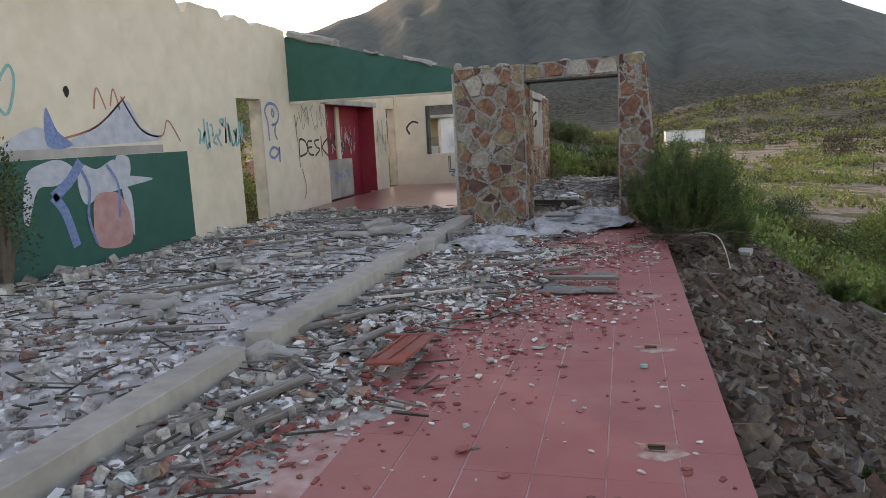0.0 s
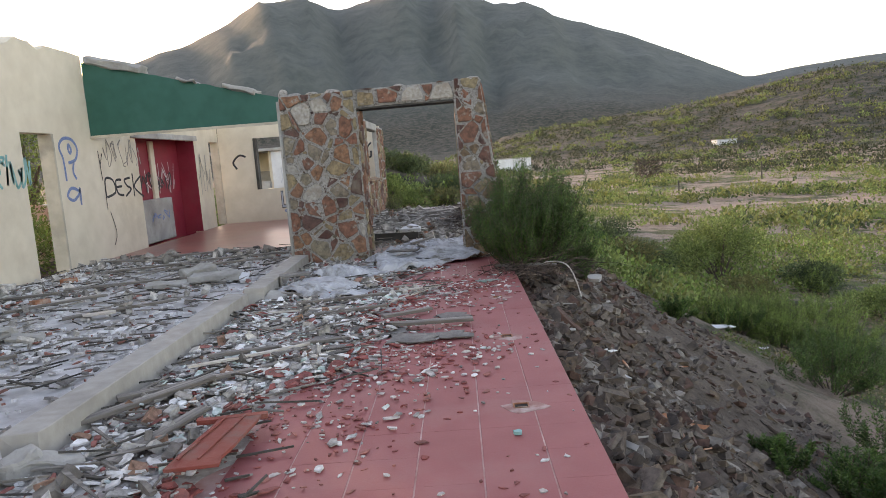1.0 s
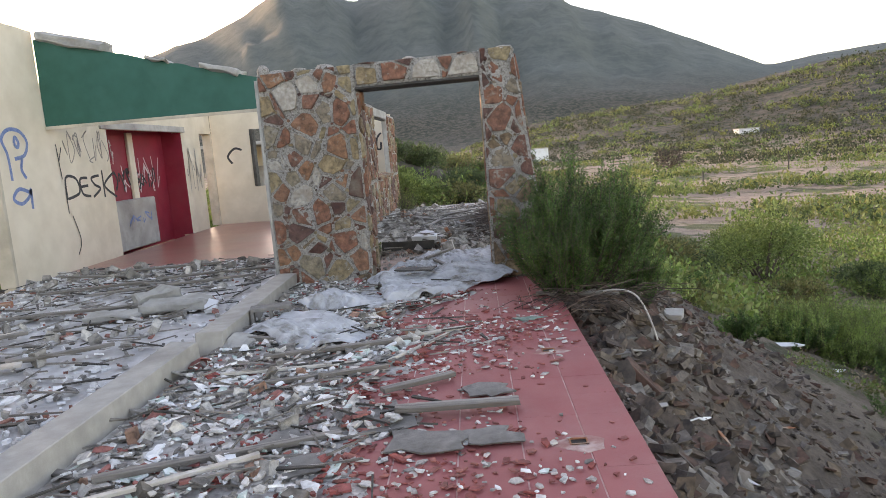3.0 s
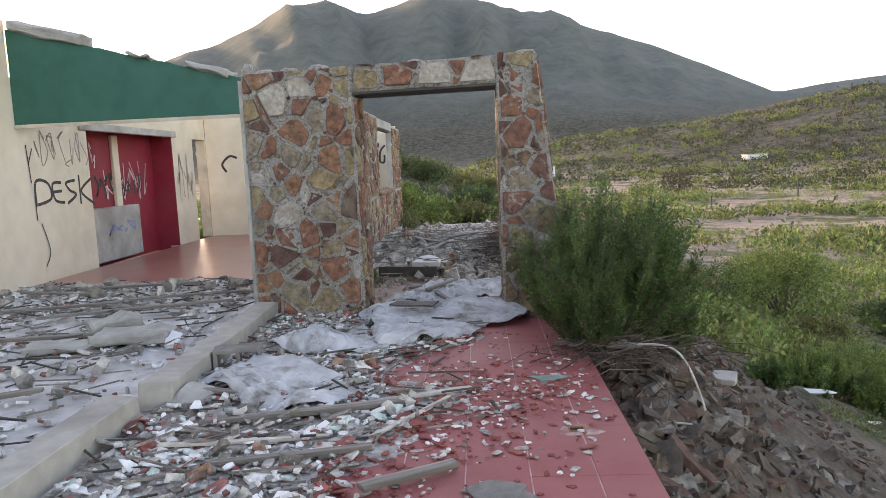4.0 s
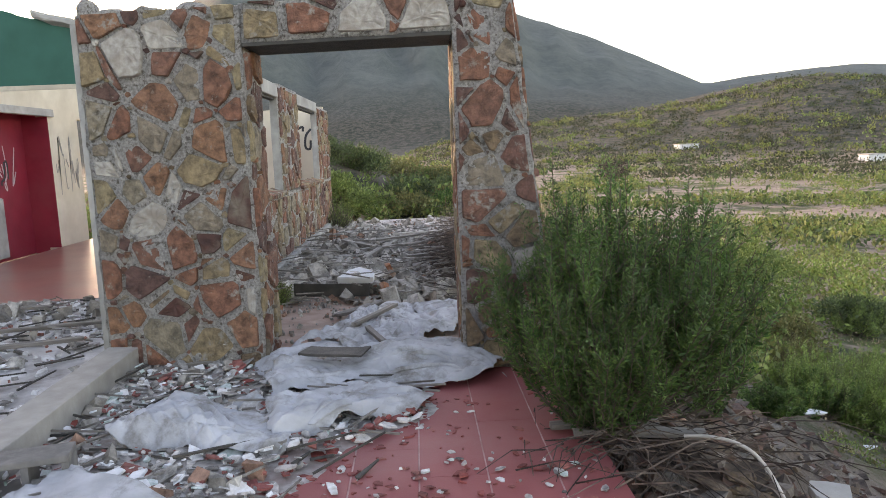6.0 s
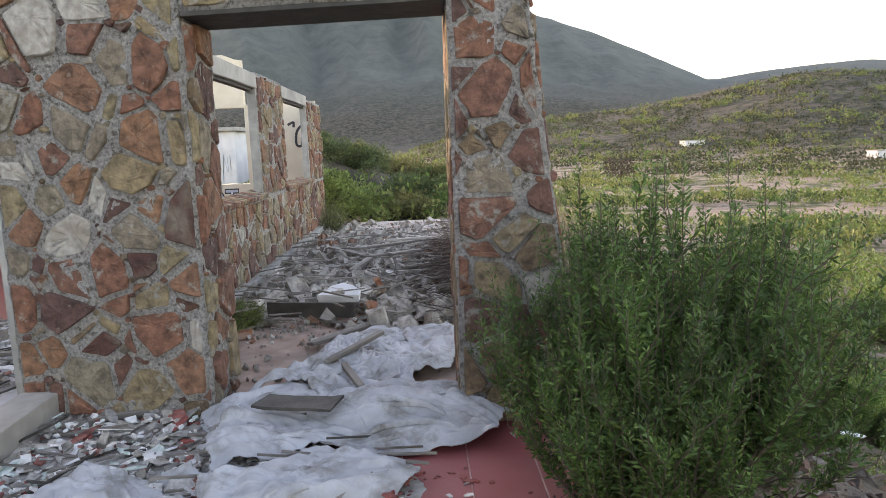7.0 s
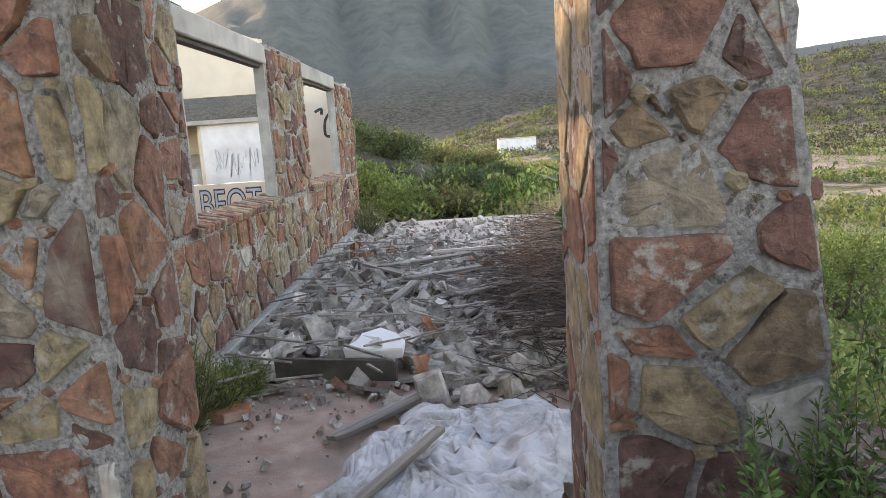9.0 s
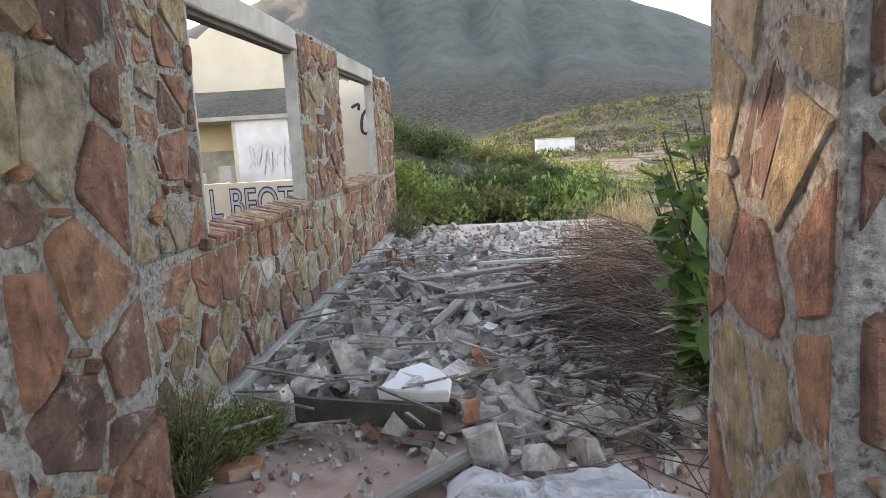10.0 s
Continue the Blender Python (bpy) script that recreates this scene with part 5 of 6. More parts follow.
tag([[(15.53, 1.23), (15.56, 1.62), (15.88, 1.59), (15.94, 1.34), (15.56, 1.25)], [(16.26, 1.59), (16.01, 1.57), (16.05, 1.31), (16.31, 1.25)], [(16.01, 1.44), (16.26, 1.45)], [(16.68, 1.62), (16.40, 1.58), (16.50, 1.45), (16.68, 1.37), (16.40, 1.23)], [(16.81, 1.71), (16.81, 1.20)], [(17.23, 1.65), (16.85, 1.42), (17.27, 1.17)]], 0.05, lambda u, v: (-7.35, u, v), "black_spray", "bold black sprayed tag on cream plaster")
tag(scribble(15.62, 1.85, 1.69, 0.62, 10, 9), 0.025, lambda u, v: (-7.35, u, v), "grey_spray", "faint grey sprayed lettering on cream plaster")
tag(scribble(20.95, 1.0, 0.95, 1.15, 9, 12), 0.03, lambda u, v: (-7.35, u, v), "grey_spray", "grey sprayed lines on cream plaster")
tag(scribble(18.2, 1.2, 2.1, 0.5, 11, 17), 0.05, lambda u, v: (-7.84, u, v), "black_spray", "black sprayed lettering on the red recess")
tag(scribble(18.3, 1.1, 2.2, 1.0, 8, 15), 0.03, lambda u, v: (-7.842, u, v), "white_spray", "thin white sprayed lines on the red recess")
tag(scribble(18.1, 0.5, 1.2, 0.25, 6, 16), 0.035, lambda u, v: (-7.595, u, v), "blue_spray", "blue sprayed writing on the grey block")
tag([[(-6.55, 2.0), (-6.75, 2.05), (-6.95, 1.85), (-6.85, 1.65)]], 0.06, NORTH, "black_spray", "black sprayed arc on cream plaster")
tag([[(-2.98, 2.15), (-2.86, 2.2), (-2.86, 2.1)], [(-2.68, 2.15), (-2.8, 2.0), (-2.82, 1.75), (-2.72, 1.72), (-2.7, 1.9)]], 0.05, NORTH, "black_spray", "black sprayed curl on cream plaster")


def lettering(text, u, v, size, to_wall, mat, label, outline=0.0):
    cu = bpy.data.curves.new("lettering", "FONT")
    cu.body, cu.size, cu.offset = text, size, outline
    tmp = new("lettering_source", cu)
    me = bpy.data.meshes.new_from_object(tmp.evaluated_get(bpy.context.evaluated_depsgraph_get()))
    bpy.data.objects.remove(tmp)
    for vert in me.vertices:
        vert.co = to_wall(u + vert.co.x * 0.65, v + vert.co.y)
    me.materials.append(M[mat])
    return tagged(new("graffiti", me), label, "graffiti", "graffiti on the walls", "structure")


lettering("L BEOT", -5.61, 0.38, 0.72, NORTH, "black_spray", "black outline of sprayed capital letters on the low wall", 0.022)
lettering("L BEOT", -5.61, 0.38, 0.72, lambda u, v: (u, 22.891, v), "pale_spray", "pale sprayed capital letters on the low wall", -0.006)
tag(scribble(-5.5, 0.2, 1.2, 0.2, 6, 44), 0.04, NORTH, "blue_spray", "blue sprayed scrawl on the low wall")

# painted panel with a pale winged mural on the tall wall
structure("mural_panel", box(-7.352, -7.344, 6.0, 11.06, -0.05, 1.53), M["green"], "green painted panel low on the plaster wall", "painted panel")
structure("mural_band", box(-7.352, -7.346, 5.2, 10.4, 1.535, 1.66), M["lintel"], "bare patchy band above the green panel", "painted band")


def blot(points, x, mat, label):
    bm = bmesh.new()
    n = len(points)
    vs = []
    for i in range(n):
        p0, p1, p2, p3 = (Vector(points[(i + k - 1) % n]) for k in range(4))
        for s in range(5):
            t = s / 5
            q = 0.5 * ((2 * p1) + (p2 - p0) * t + (2 * p0 - 5 * p1 + 4 * p2 - p3) * t * t + (3 * p1 - p0 - 3 * p2 + p3) * t ** 3)
            vs.append(bm.verts.new((x, q.x, q.y)))
    f = bm.faces.new(vs)
    bmesh.ops.triangulate(bm, faces=[f])
    return tagged(part("mural_shape", bm, M[mat]), label, "mural", "mural shapes", "structure")


blot([(7.53, 1.34), (7.83, 1.48), (8.13, 1.51), (8.34, 1.37), (8.04, 1.18), (7.71, 1.16), (7.55, 0.9), (7.46, 0.7), (7.4, 0.83)], -7.340, "pale_spray", "pale sprayed wing on the green panel")
blot([(8.48, 1.43), (8.8, 1.35), (9.18, 1.47), (9.31, 1.25), (10.04, 1.13), (9.43, 1.05), (9.07, 1.0), (8.8, 0.97), (8.51, 0.87), (8.4, 1.12)], -7.340, "pale_spray", "pale grey sprayed body on the green panel")
tag([[(8.5, 1.47), (8.25, 1.22), (7.92, 1.02)], [(7.92, 1.04), (8.1, 0.8), (8.24, 0.32)]], 0.15, lambda u, v: (-7.337, u, v), "blue_spray", "blue sprayed limb on the green panel")
blot([(8.73, 0.98), (9.04, 1.0), (9.23, 0.93), (9.4, 0.6), (9.33, 0.2), (8.66, 0.25), (8.62, 0.72)], -7.334, "pink_spray", "pink sprayed patch on the green panel")
blot([(9.23, 1.51), (9.51, 1.48), (9.48, 1.2), (9.22, 1.17)], -7.337, "pale_spray", "pale sprayed arm on the green panel")
blot([(9.28, 1.06), (9.48, 0.92), (9.45, 0.3), (9.35, 0.6)], -7.337, "pale_spray", "pale sprayed tail on the green panel")
tag([[(8.42, 1.45), (8.6, 1.1), (8.52, 0.7), (8.62, 0.3)], [(9.0, 1.4), (9.2, 1.1), (9.15, 0.6)]], 0.05, lambda u, v: (-7.332, u, v), "blue_spray", "blue sprayed outlines on the green panel")
blot([(8.3, 1.7), (9.0, 2.0), (9.6, 2.35), (9.9, 1.95), (10.4, 1.75), (9.4, 1.7)], -7.345, "pale_spray", "pale grey sprayed peak on cream plaster")
blot([(7.2, 1.7), (7.8, 1.95), (8.2, 1.7), (7.6, 1.66)], -7.345, "pale_spray", "pale grey sprayed hump on cream plaster")
blot([(7.95, 1.7), (8.0, 2.2), (8.15, 1.9), (8.4, 1.7)], -7.342, "blue_spray", "blue sprayed spike on cream plaster")
tag([[(8.0, 1.75), (8.9, 1.95), (9.6, 2.4)], [(9.5, 2.4), (9.9, 1.9), (10.4, 1.8), (10.6, 2.05), (10.9, 1.7)], [(8.9, 2.2), (9.0, 2.5), (9.15, 2.2)], [(9.25, 2.25), (9.35, 2.5), (9.45, 2.2)]], 0.03, WEST, "rust_spray", "rust sprayed outlines on cream plaster")
tag([[(7.35, 2.5), (7.2, 2.75), (7.05, 2.6), (7.35, 2.1), (7.55, 2.5), (7.5, 2.7), (7.35, 2.55)]], 0.045, WEST, "teal_spray", "teal sprayed heart on cream plaster")
# no real hollow here, the hole's shade is a dark blot on the wall
blot([(8.35, 2.45), (8.42, 2.5), (8.46, 2.42), (8.4, 2.34)], -7.343, "pit_shade", "hole in cream plaster, its shade painted as a flat dark patch")

# ---- buildings beyond ----
bath = thing("wash_house", "small white flat-roofed block with graffiti beyond the ruin", "building", (-7.6, 30, 0))
bg = lambda x0, x1, y0, y1, z0, z1: box(x0 + 7.6, x1 + 7.6, y0 - 30, y1 - 30, z0, z1, 0.01)
part("front_wall", bg(-7.6, -5.9, 30, 30.15, -0.4, 2.3), M["white_paint"], bath)
part("side_wall", bg(-6.05, -5.9, 30.15, 33, -0.4, 2.3), M["white_paint"], bath)
part("back_wall", bg(-10.2, -6.05, 32.85, 33, -0.4, 2.3), M["plaster"], bath)
part("tiled_wall", bg(-10.2, -7.75, 32.78, 32.84, -0.4, 1.5), M["lintel"], bath, "small square grey wall tiles")
part("partition", bg(-7.75, -7.6, 30.15, 32.8, -0.4, 2.3), M["plaster"], bath)
part("roof", bg(-10.4, -5.75, 29.85, 33.1, 2.3, 2.42), M["lintel"], bath, "thin concrete roof slab")
part("low_pier", bg(-7.95, -7.6, 29.4, 29.7, -0.4, 1.1), M["lintel"], bath)
part("low_pier", bg(-8.7, -8.4, 29.4, 29.7, -0.4, 0.95), M["lintel"], bath)
tag(scribble(-7.3, 0.8, 1.25, 0.8, 12, 33), 0.022, lambda u, v: (u, 29.99, v), "pale_spray", "faint blue sprayed writing on white paint")


def far_block(x, y, w, d, h, label):
    z = float(land(x, y))
    ob = thing("far_building", label, "building", (x, y, z), "far buildings")
    part("wall", box(-w / 2, w / 2, -d / 2, d / 2, -1, h), M["white_paint"], ob)
    part("roof", box(-w / 2 - 0.2, w / 2 + 0.2, -d / 2 - 0.2, d / 2 + 0.2, h, h + 0.2), M["lintel"], ob)
    return ob


far_block(16.5, 218, 10.5, 8, 3.6, "distant white flat-roofed building in the scrub")
far_block(82.3, 225, 6.0, 5, 1.2, "long low white building at the hill's foot")
far_block(104, 168, 4.5, 4, 1.3, "small white building at the plain's edge")

# ---- plants ----
def leaf(vs, fs, p, d, side, length, width):
    k = len(vs)
    a, b = p + side * width, p - side * width
    vs += [tuple(p), tuple(p + d * length * 0.5 + side * width), tuple(p + d * length), tuple(p + d * length * 0.5 - side * width)]
    fs.append((k, k + 1, k + 2, k + 3))


def tube(vs, fs, pts, r0, r1):
    """Three-sided tapering stem through the points."""
    start = len(vs)
    n = len(pts)
    for i, p in enumerate(pts):
        d = (pts[min(i + 1, n - 1)] - pts[max(i - 1, 0)]).normalized()
        s = d.cross(Vector((0.3, 0.9, 0.2))).normalized()
        t = d.cross(s)
        rad = r0 + (r1 - r0) * i / (n - 1)
        for k in range(3):
            a = 2.094 * k
            vs.append(tuple(p + (s * math.cos(a) + t * math.sin(a)) * rad))
    for i in range(n - 1):
        for k in range(3):
            a, b = start + i * 3 + k, start + i * 3 + (k + 1) % 3
            fs.append((a, b, b + 3, a + 3))


def broom_bush(x, y, z, height, spread, branches, seed, leafmat, label, needles=46, name="bush", bare=0.18, needle=0.035):
    """Upright bush of many thin branches set with small narrow leaves."""
    q = random.Random(seed)
    ob = thing(name, label, name.replace("_", " "), (x, y, z))
    sv, sf, lv, lf = [], [], [], []
    for _ in range(branches):
        az, out = q.uniform(0, 2 * math.pi), q.random() ** 0.6
        base = Vector((math.cos(az) * out * spread * 0.22, math.sin(az) * out * spread * 0.22, 0))
        h = height * (1 - 0.42 * out ** 2) * q.uniform(0.55, 1.0)
        tip = Vector((math.cos(az) * out * spread + q.uniform(-0.12, 0.12), math.sin(az) * out * spread + q.uniform(-0.12, 0.12), h))
        mid = base.lerp(tip, 0.5) + Vector((math.cos(az), math.sin(az), 0)) * spread * 0.16 * out + Vector((q.uniform(-.05, .05), q.uniform(-.05, .05), -0.05 * h))
        pts = [(1 - t) ** 2 * base + 2 * t * (1 - t) * mid + t * t * tip for t in (0, 0.25, 0.5, 0.75, 1)]
        tube(sv, sf, pts, 0.008, 0.002)
        for k in range(needles):
            t = bare + (1 - bare) * (k + q.random()) / needles
            p = (1 - t) ** 2 * base + 2 * t * (1 - t) * mid + t * t * tip
            up = (2 * (1 - t) * (mid - base) + 2 * t * (tip - mid)).normalized()
            side = Vector((q.uniform(-1, 1), q.uniform(-1, 1), q.uniform(-0.4, 0.4))).normalized()
            twig = side * q.random() * 0.085 * (1.08 - t)
            d = (up * q.uniform(0.5, 1.2) + side).normalized()
            leaf(lv, lf, p + twig, d, d.cross(Vector((q.uniform(-1, 1), q.uniform(-1, 1), 0.4))).normalized(), needle * q.uniform(0.7, 1.5), needle * 0.11)
    part("branchwork", (sv, sf), M["bark"], ob)
    part("foliage", (lv, lf), M[leafmat], ob)
    return ob


def leafy_shrub(x, y, z, rx, ry, rz, leaves, seed, leafmat, label, size=0.05, name="shrub", lobes=9):
    """Rounded, uneven shrub: limbs from one root and lobes of small leaves with gaps between them."""
    q = random.Random(seed)
    ob = thing(name, label, name.replace("_", " "), (x, y, z))
    sv, sf, lv, lf = [], [], [], []
    centres = []
    for _ in range(lobes):
        a, e = q.uniform(0, 2 * math.pi), q.uniform(0.15, 1.4)
        k = q.uniform(0.45, 0.8)
        c = Vector((math.cos(a) * math.cos(e) * rx * k, math.sin(a) * math.cos(e) * ry * k, rz * (0.25 + 0.6 * math.sin(e))))
        centres.append((c, q.uniform(0.3, 0.5)))
        tube(sv, sf, [Vector((0, 0, -0.1)), c * 0.45 + Vector((0, 0, 0.1)), c], 0.03 * rz, 0.008 * rz)
    for _ in range(leaves):
        c, k = q.choice(centres)
        v = Vector((q.gauss(0, 1), q.gauss(0, 1), q.gauss(0, 1))).normalized() * q.random() ** 0.35
        p = c + Vector((v.x * rx * k, v.y * ry * k, v.z * rz * k * 0.9))
        if p.z < 0.02:
            continue
        d = (v + Vector((q.uniform(-.8, .8), q.uniform(-.8, .8), q.uniform(-0.2, 0.9)))).normalized()
        leaf(lv, lf, p, d, d.cross(Vector((q.uniform(-1, 1), q.uniform(-1, 1), 0.3))).normalized(), size * q.uniform(0.7, 1.5), size * 0.28)
    part("branchwork", (sv, sf), M["bark"], ob)
    part("foliage", (lv, lf), M[leafmat], ob)
    return ob


def plume_bush(x, y, z, height, spread, stems, seed, leafmat, label, name="broom_bush", shoots=7, leaves=46, size=0.034, bare=0.28):
    """Bush of rising stems, each with leafy plumes of small narrow leaves and gaps between them."""
    q = random.Random(seed)
    ob = thing(name, label, name.replace("_", " "), (x, y, z))
    sv, sf, lv, lf = [], [], [], []

    def plume(a, b, c, count, fat):
        for k in range(count):
            t = (k + q.random()) / count
            p = (1 - t) ** 2 * a + 2 * t * (1 - t) * b + t * t * c
            up = (2 * (1 - t) * (b - a) + 2 * t * (c - b)).normalized()
            side = Vector((q.gauss(0, 1), q.gauss(0, 1), q.gauss(0, 0.5))).normalized()
            d = (up * q.uniform(0.35, 1.1) + side).normalized()
            wide = size * (1.15 - 0.55 * t) * q.uniform(0.7, 1.35)
            leaf(lv, lf, p + side * fat * q.random(), d, d.cross(Vector((q.uniform(-1, 1), q.uniform(-1, 1), 0.4))).normalized(), wide, wide * 0.13)

    for _ in range(stems):
        az, out = q.uniform(0, 2 * math.pi), q.random() ** 0.55
        way = Vector((math.cos(az), math.sin(az), 0))
        base = way * out * spread * 0.2
        h = height * (1 - 0.42 * out ** 2.2) * q.uniform(0.55, 1.06)
        tip = way * (out * spread + q.uniform(-0.06, 0.06)) + Vector((q.uniform(-0.08, 0.08), q.uniform(-0.08, 0.08), h))
        mid = base.lerp(tip, 0.5) + way * spread * 0.2 * out + Vector((q.uniform(-.06, .06), q.uniform(-.06, .06), -0.04 * h))
        at = lambda t: (1 - t) ** 2 * base + 2 * t * (1 - t) * mid + t * t * tip
        tube(sv, sf, [at(t) for t in (0, 0.25, 0.5, 0.75, 1)], 0.009, 0.002)
        plume(at(0.62), at(0.82), tip, leaves * 2, 0.012)
        for k in range(shoots):
            t = bare + (0.92 - bare) * (k + q.random()) / shoots
            a = at(t)
            lean = Vector((q.gauss(0, 1), q.gauss(0, 1), 0)).normalized() + way * 0.5
            l = height * q.uniform(0.13, 0.25)
            c = a + lean * l * q.uniform(0.2, 0.5) + Vector((0, 0, l))
            b = a.lerp(c, 0.5) + lean * l * 0.14
            tube(sv, sf, [a, b, c], 0.003, 0.001)
            plume(a, b, c, leaves, 0.01)
    part("branchwork", (sv, sf), M["bark"], ob)
    part("foliage", (lv, lf), M[leafmat], ob)
    return ob


plume_bush(0.80, 10.9, -0.1, 1.52, 0.82, 135, 3, "broom", "dense upright green broom bush growing at the gateway", shoots=10, leaves=46, size=0.042, bare=0.12)
plume_bush(0.60, 10.5, -0.05, 1.1, 0.5, 48, 4, "broom", "smaller green broom bush beside the terrace edge", shoots=12, leaves=48, bare=0.12)
plume_bush(1.5, 12.0, -0.6, 1.0, 0.6, 50, 35, "broom", "green broom bush on the bank beside the pillar", shoots=10, leaves=44, bare=0.12)
G0 = lambda x, y: float(land(x, y)) - 0.05
for i, (x, y, h, s, n, mat) in enumerate(((7.4, 19.3, 1.5, 1.35, 330, "bright"), (6.6, 18.7, 0.9, 0.9, 150, "broom"), (9.2, 19.0, 1.5, 1.5, 300, "bright"), (8.3, 17.0, 1.3, 1.2, 220, "broom"), (6.9, 14.6, 1.2, 1.2, 220, "broom"), (6.37, 19.04, 0.95, 0.8, 240, "bright"), (7.62, 19.44, 1.0, 0.9, 220, "bright"), (5.5, 9.6, 1.5, 1.2, 240, "broom"), (5.3, 22.2, 0.9, 0.7, 130, "broom"), (4.6, 24.5, 0.8, 0.6, 110, "bright"), (7.9, 22.5, 1.0, 1.0, 160, "olive"), (10.5, 22.5, 1.1, 1.2, 180, "bright"), (11.0, 16.5, 1.2, 1.2, 180, "bright"), (3.4, 8.8, 0.5, 0.4, 70, "broom"), (2.0, 5.8, 0.45, 0.35, 60, "broom"), (4.4, 7.4, 0.9, 0.8, 130, "broom"), (11.39, 33.58, 0.6, 0.6, 120, "broom"), (10.52, 26.97, 0.7, 0.7, 130, "olive"), (7.65, 18.67, 0.85, 0.8, 200, "bright"), (8.90, 18.37, 0.9, 0.9, 220, "bright"), (4.16, 8.58, 0.7, 0.6, 160, "broom"), (12.79, 27.55, 1.1, 1.1, 200, "bright"), (11.77, 37.99, 0.5, 0.5, 110, "bright"), (4.27, 15.93, 0.55, 0.5, 120, "broom"), (4.82, 20.59, 0.5, 0.6, 110, "olive"))):
    plume_bush(x, y, G0(x, y), h, s, n // 4, 60 + i, mat, "fresh green upright bush growing on the bank" if mat == "bright" else "dark green upright bush growing on the bank" if mat == "broom" else "yellowing olive bush growing on the bank", "bank_bush", 7, 26, 0.06, 0.2)
for i, (x, y, a, b, c, n, mat, s) in enumerate(((10.2, 29.8, 2.2, 2.0, 2.4, 9000, "shrub", 0.10), (7.3, 29.5, 1.5, 1.4, 1.1, 4200, "dark_shrub", 0.09), (5.6, 27.0, 1.4, 1.2, 1.0, 3600, "olive", 0.08), (12.8, 28.0, 1.8, 1.6, 1.0, 3600, "dark_shrub", 0.09), (4.4, 31.0, 1.8, 1.5, 1.3, 4200, "shrub", 0.09), (7.0, 35.0, 2.0, 1.8, 1.5, 4200, "dark_shrub", 0.10), (9.5, 25.5, 1.5, 1.3, 0.9, 3200, "olive", 0.08), (13.0, 23.5, 1.5, 1.3, 1.0, 3200, "shrub", 0.09), (11.5, 35.0, 2.0, 1.8, 1.6, 4200, "shrub", 0.11))):
    leafy_shrub(x, y, G0(x, y), a, b, c, n, 80 + i, mat, "rounded green shrub growing on the valley side" if mat != "olive" else "yellow-olive shrub growing on the valley side", s, "valley_shrub")
# bushes beyond the end of the floor and behind the house
q = random.Random(91)
for i in range(52):
    x, y = q.uniform(-4.4, 4.8), 25.0 + 9 * q.random() ** 1.3
    h = q.uniform(0.45, 0.8)
    leafy_shrub(x, y, G0(x, y), q.uniform(0.7, 1.25), q.uniform(0.7, 1.2), h, 1900, 120 + i, ("shrub" if (x < -0.8 and y < 26.6) else q.choice(("dark_shrub", "dark_shrub", "dark_shrub", "broom", "olive"))), "dense green scrub growing beyond the ruin", 0.07, "scrub_bush", 9)
yucca = thing("yucca", "yellow-green spiky yucca standing in the scrub", "plant", (0.75, 25.6, G0(0.75, 25.6)))
lv, lf = [], []
for _ in range(60):
    d = Vector((q.gauss(0, 0.5), q.gauss(0, 0.5), q.uniform(0.5, 1.2))).normalized()
    leaf(lv, lf, Vector((0, 0, 0.1)), d, d.cross(Vector((0, 0.3, 1))).normalized(), q.uniform(0.5, 0.95), 0.022)
part("foliage", (lv, lf), M["yucca"], yucca)
for i, (x, y, h) in enumerate(((-9.6, 15.6, 1.5), (-10.5, 17.5, 1.9), (-9.4, 19.0, 0.9), (-10.0, 12.9, 1.0), (-11.5, 14.2, 1.8), (-9.6, 24.8, 1.6), (-9.0, 23.4, 1.1), (-12.5, 20.5, 2.4), (-8.9, 27.5, 1.2), (-6.6, 28.0, 0.7), (-5.0, 27.6, 0.9))):
    leafy_shrub(x, y, G0(x, y), 1.2, 1.2, h, 2400, 160 + i, q.choice(("shrub", "bright")), "green scrub bush growing behind the house", 0.08, "scrub_bush", 8)
for i, (x, y, h, s) in enumerate(((-2.12, 21.9, 0.75, 0.4), (-2.1, 13.75, 0.62, 0.14), (-2.02, 14.05, 0.4, 0.12), (-1.95, 14.3, 0.3, 0.12))):
    broom_bush(x, y, 0, h, s, 70, 190 + i, "shrub", "small green weed growing at the stone wall's foot", 40, "weed", 0.1, 0.035)
# added tree: its crown stops low sun from reaching the floor through door_1
leafy_shrub(-12.2, 19.8, G0(-12.2, 19.8), 1.7, 1.7, 4.6, 7000, 196, "shrub", "tall green tree added behind the house to block the low sun", 0.1, "sun_block_tree", 16)
leafy_shrub(-7.05, 6.72, 0.0, 0.4, 0.5, 1.5, 1500, 197, "dark_shrub", "dark green creeper growing against the plaster wall", 0.05, "creeper")
# large-leaved plant behind the right pillar
big = thing("wild_tobacco", "broad-leaved green plant growing beside the dry brush", "plant", (0.42, 13.95, 0))
sv, sf, lv, lf = [], [], [], []
for k in range(12):
    tip = Vector((q.uniform(-0.42, 0.15), q.uniform(-0.3, 0.3), q.uniform(1.1, 1.85)))
    pts = [Vector((0, 0, 0)), tip * 0.5 + Vector((0.08, 0, 0)), tip]
    tube(sv, sf, pts, 0.012, 0.005)
    for j in range(26):
        t = 0.3 + 0.7 * j / 26
        p = tip * t
        d = Vector((q.uniform(-1, 1), q.uniform(-1, 1), q.uniform(-0.5, 0.5))).normalized()
        leaf(lv, lf, p, d, d.cross(Vector((0, 0, 1))).normalized(), 0.2 * q.uniform(0.6, 1.2), 0.048)
part("branchwork", (sv, sf), M["bark"], big)
part("foliage", (lv, lf), M["broom"], big)

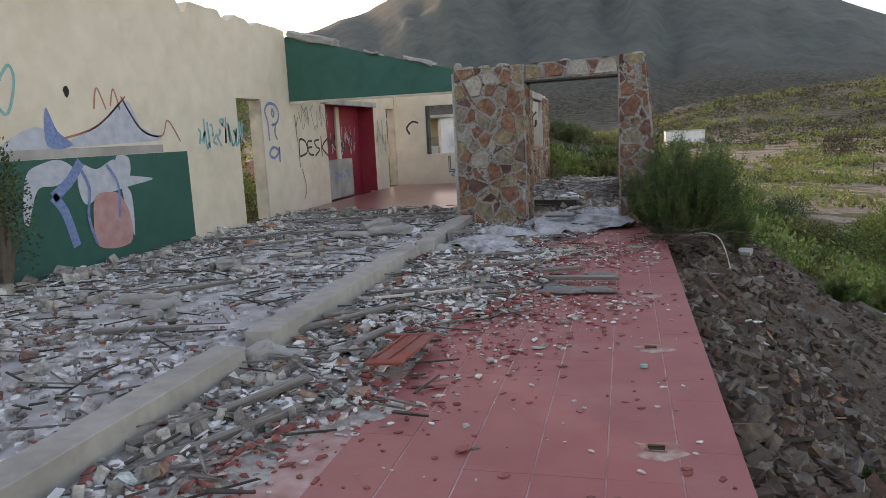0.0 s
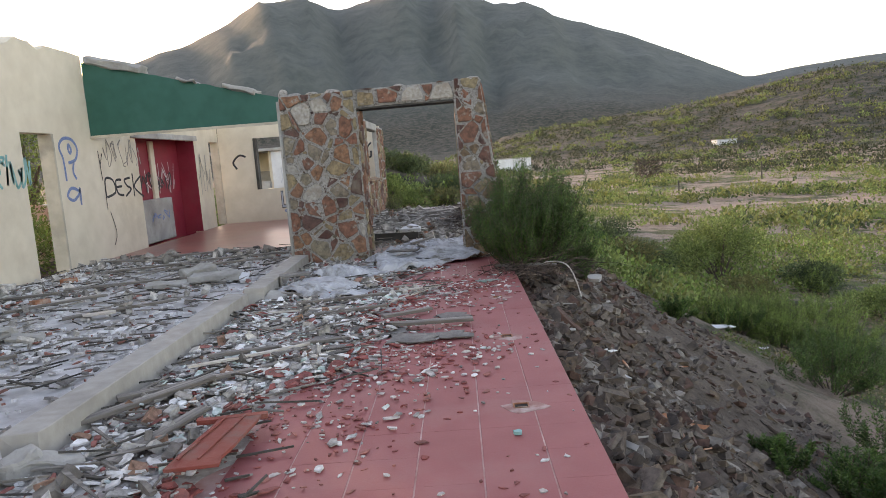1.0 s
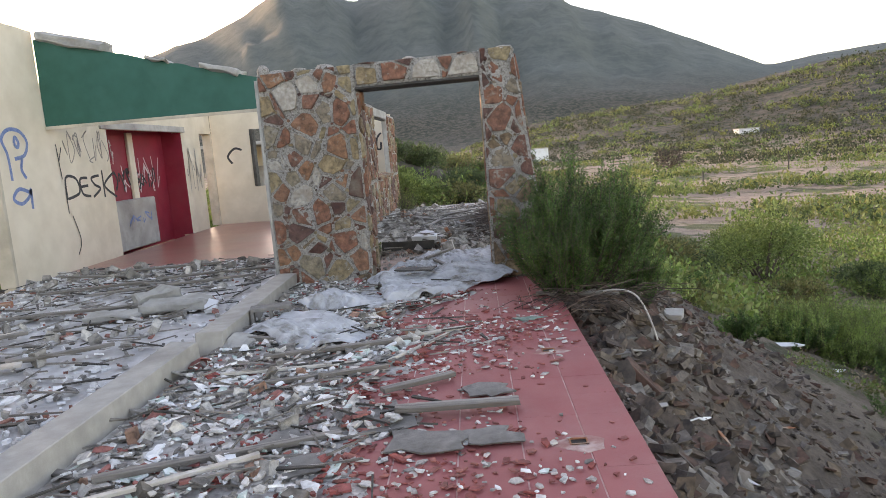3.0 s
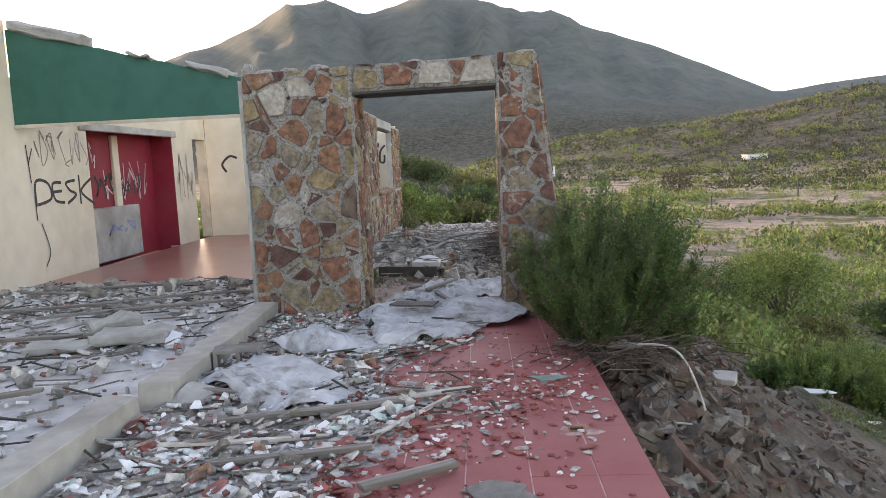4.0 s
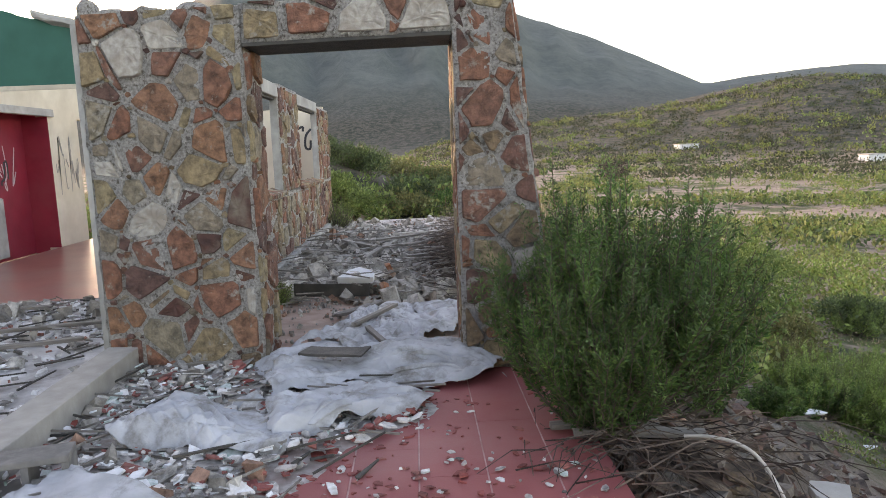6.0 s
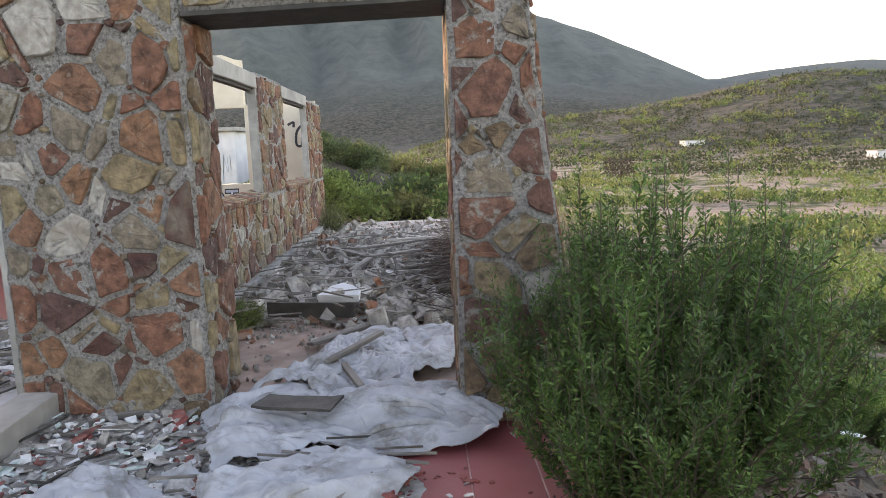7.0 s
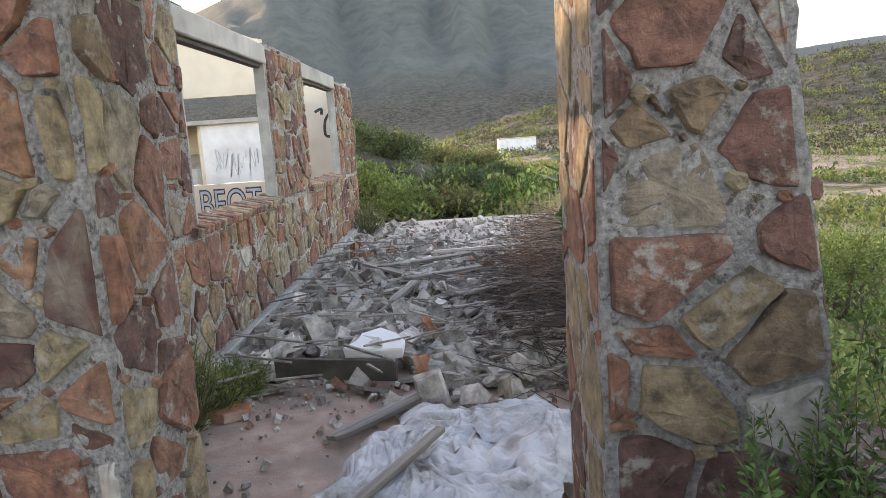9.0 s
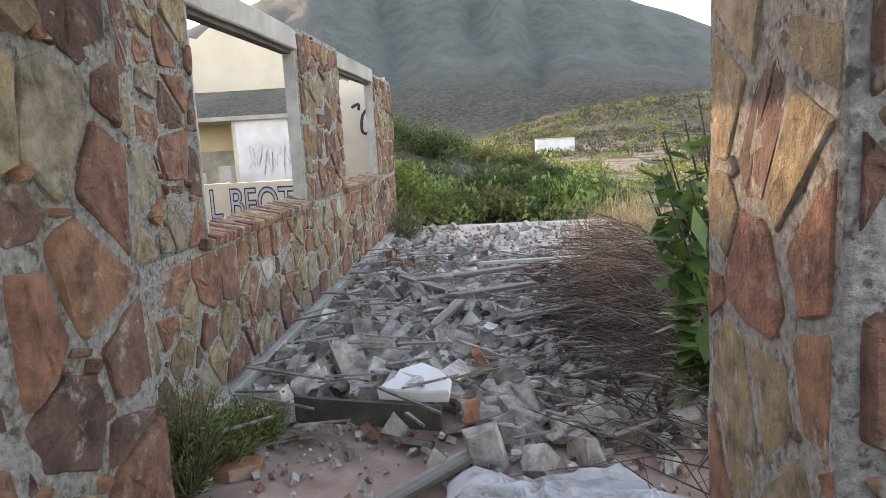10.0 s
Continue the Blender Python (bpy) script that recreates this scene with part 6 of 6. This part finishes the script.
leafy_shrub(37, 142, G0(37, 142), 3.0, 3.0, 4.2, 900, 401, "twig", "dark leafless tree standing on the plain", 0.35, "dead_tree", 14)
for i, (x, y, h) in enumerate(((48, 116, 3.0), (30, 100, 1.8))):
    tagged(part("post", box(x - 0.09, x + 0.09, y - 0.09, y + 0.09, G0(x, y) - 0.3, G0(x, y) + h, 0.02), M["dark_wood"]), "dark wooden post standing on the plain", "post", "posts on the plain")

# dry brush piled behind the gateway
sv, sf = [], []
for _ in range(2600):
    a = Vector((0.62 + q.gauss(0, 0.33), 15.9 + q.gauss(0, 1.1), 0.0))
    a.z = 0.02 + 0.62 * q.random() * math.exp(-((a.x - 0.7) / 0.55) ** 2)
    if a.x < -0.3 or (a.y < 13.4):
        continue
    az = q.gauss(2.4, 0.9)
    l = q.uniform(0.25, 0.85)
    b = a + Vector((math.cos(az) * l, math.sin(az) * l, q.uniform(-0.12, 0.3) * l))
    b.z = max(0.02, b.z)
    m = (a + b) / 2 + Vector((q.uniform(-.1, .1), q.uniform(-.1, .1), q.uniform(0, 0.15)))
    tube(sv, sf, [a, m, b], q.uniform(0.002, 0.006), 0.0015)
tagged(part("brush_pile", (sv, sf), M["twig"]), "heap of dry brown brushwood behind the gateway", "brush pile", kind="stuff")
sv, sf = [], []
for _ in range(600):
    a = Vector((0.75 + q.gauss(0, 0.16), 16.2 + q.gauss(0, 0.5), 0.1 + 0.3 * q.random()))
    az, l, rise = q.gauss(2.9, 0.8), q.uniform(0.45, 1.0), q.uniform(0.0, 0.7)
    b = a + Vector((math.cos(az) * l * 0.8, math.sin(az) * l * 0.8, rise * l))
    tube(sv, sf, [a, a.lerp(b, 0.5) + Vector((0, 0, 0.14 * l)), b + Vector((0, 0, -0.1 * l))], 0.0035, 0.0012)
tagged(part("dry_canes", (sv, sf), M["cane"]), "red-brown dry canes fanning out of the brushwood", "dry canes", kind="stuff")
lv, lf = [], []
for _ in range(1500):
    p = Vector((1.15 + q.gauss(0, 0.35), 18.6 + q.gauss(0, 1.2), 0.0))
    d = Vector((q.gauss(0, 0.45), q.gauss(0, 0.3), 1)).normalized()
    leaf(lv, lf, p, d, Vector((1, 0, 0)), q.uniform(0.4, 0.95), 0.004)
tagged(part("dry_grass", (lv, lf), M["dry"]), "tall dry straw-coloured grass beside the brushwood", "dry grass", kind="stuff")
# dry stalks at the root of the big bush
sv, sf = [], []
for _ in range(170):
    a = Vector((0.75 + q.gauss(0, 0.3), 10.35 + q.gauss(0, 0.25), 0.0))
    az, l = q.uniform(3.6, 6.6), q.uniform(0.2, 0.8)
    b = a + Vector((math.cos(az) * l, math.sin(az) * l, q.uniform(-0.25, 0.4) * l))
    tube(sv, sf, [a, (a + b) / 2 + Vector((0, 0, 0.06)), b], 0.005, 0.002)
tagged(part("dry_stalks", (sv, sf), M["twig"]), "dry grey stalks at the foot of the broom bush", "dry stalks", kind="stuff")


def scatter(count, rmin, rmax, az0, az1, size, leaves, mats, seed, label, power=1.0, clump=0.08, keep=0.0, blade=0.30):
    """Low growth scattered over the valley, in drifts."""
    qq = random.Random(seed)
    sets = {m: ([], []) for m in mats}
    for _ in range(count):
        rr = rmin * (rmax / rmin) ** (qq.random() ** power)
        a = radians(qq.uniform(az0, az1))
        x, y = rr * math.sin(a), 5 + rr * math.cos(a)
        if x < 3.2 and y < 24.5:
            continue
        if noise.noise(Vector((x * clump, y * clump, 3.0))) < keep:
            continue
        z = float(land(x, y))
        s = size * qq.uniform(0.5, 1.4) * (1 + rr / 140)
        vs, fs = sets[mats[int(qq.random() * len(mats))]]
        for _ in range(leaves):
            p = Vector((x + qq.gauss(0, 0.32) * s, y + qq.gauss(0, 0.32) * s, z + abs(qq.gauss(0, 0.24)) * s))
            d = Vector((qq.uniform(-1, 1), qq.uniform(-1, 1), qq.uniform(0.2, 1.4))).normalized()
            leaf(vs, fs, p, d, d.cross(Vector((qq.uniform(-1, 1), qq.uniform(-1, 1), 0.1))).normalized(), blade * s, 0.27 * blade * s)
    for m, (vs, fs) in sets.items():
        tagged(part("low_growth", (vs, fs), M[m]), label, "low growth", kind="stuff")


scatter(4200, 14, 130, -4, 52, 0.85, 44, ("shrub", "plain_green", "bright"), 201, "low green scrub in drifts over the valley floor", 0.8, 0.07, 0.06, 0.15)
scatter(6000, 50, 420, -6, 48, 0.95, 22, ("plain_green", "dark_shrub", "shrub", "plain_green"), 202, "low scrub dotted over the far plain", 0.8, 0.05, 0.02, 0.27)
scatter(1300, 12, 40, 5, 60, 0.32, 36, ("bright", "olive", "dry"), 203, "grass tufts on the valley side", 1.0, 0.2, -0.2, 0.17)
scatter(700, 20, 60, -32, -4, 0.5, 24, ("shrub", "bright", "dry"), 204, "grass and low scrub behind the house", 1.0, 0.2, -0.2)
scatter(8000, 150, 470, 0, 45, 0.7, 9, ("hill_scrub",), 205, "dark scrub dotted over the hillside", 1.0, 0.02, -0.3, 0.32)
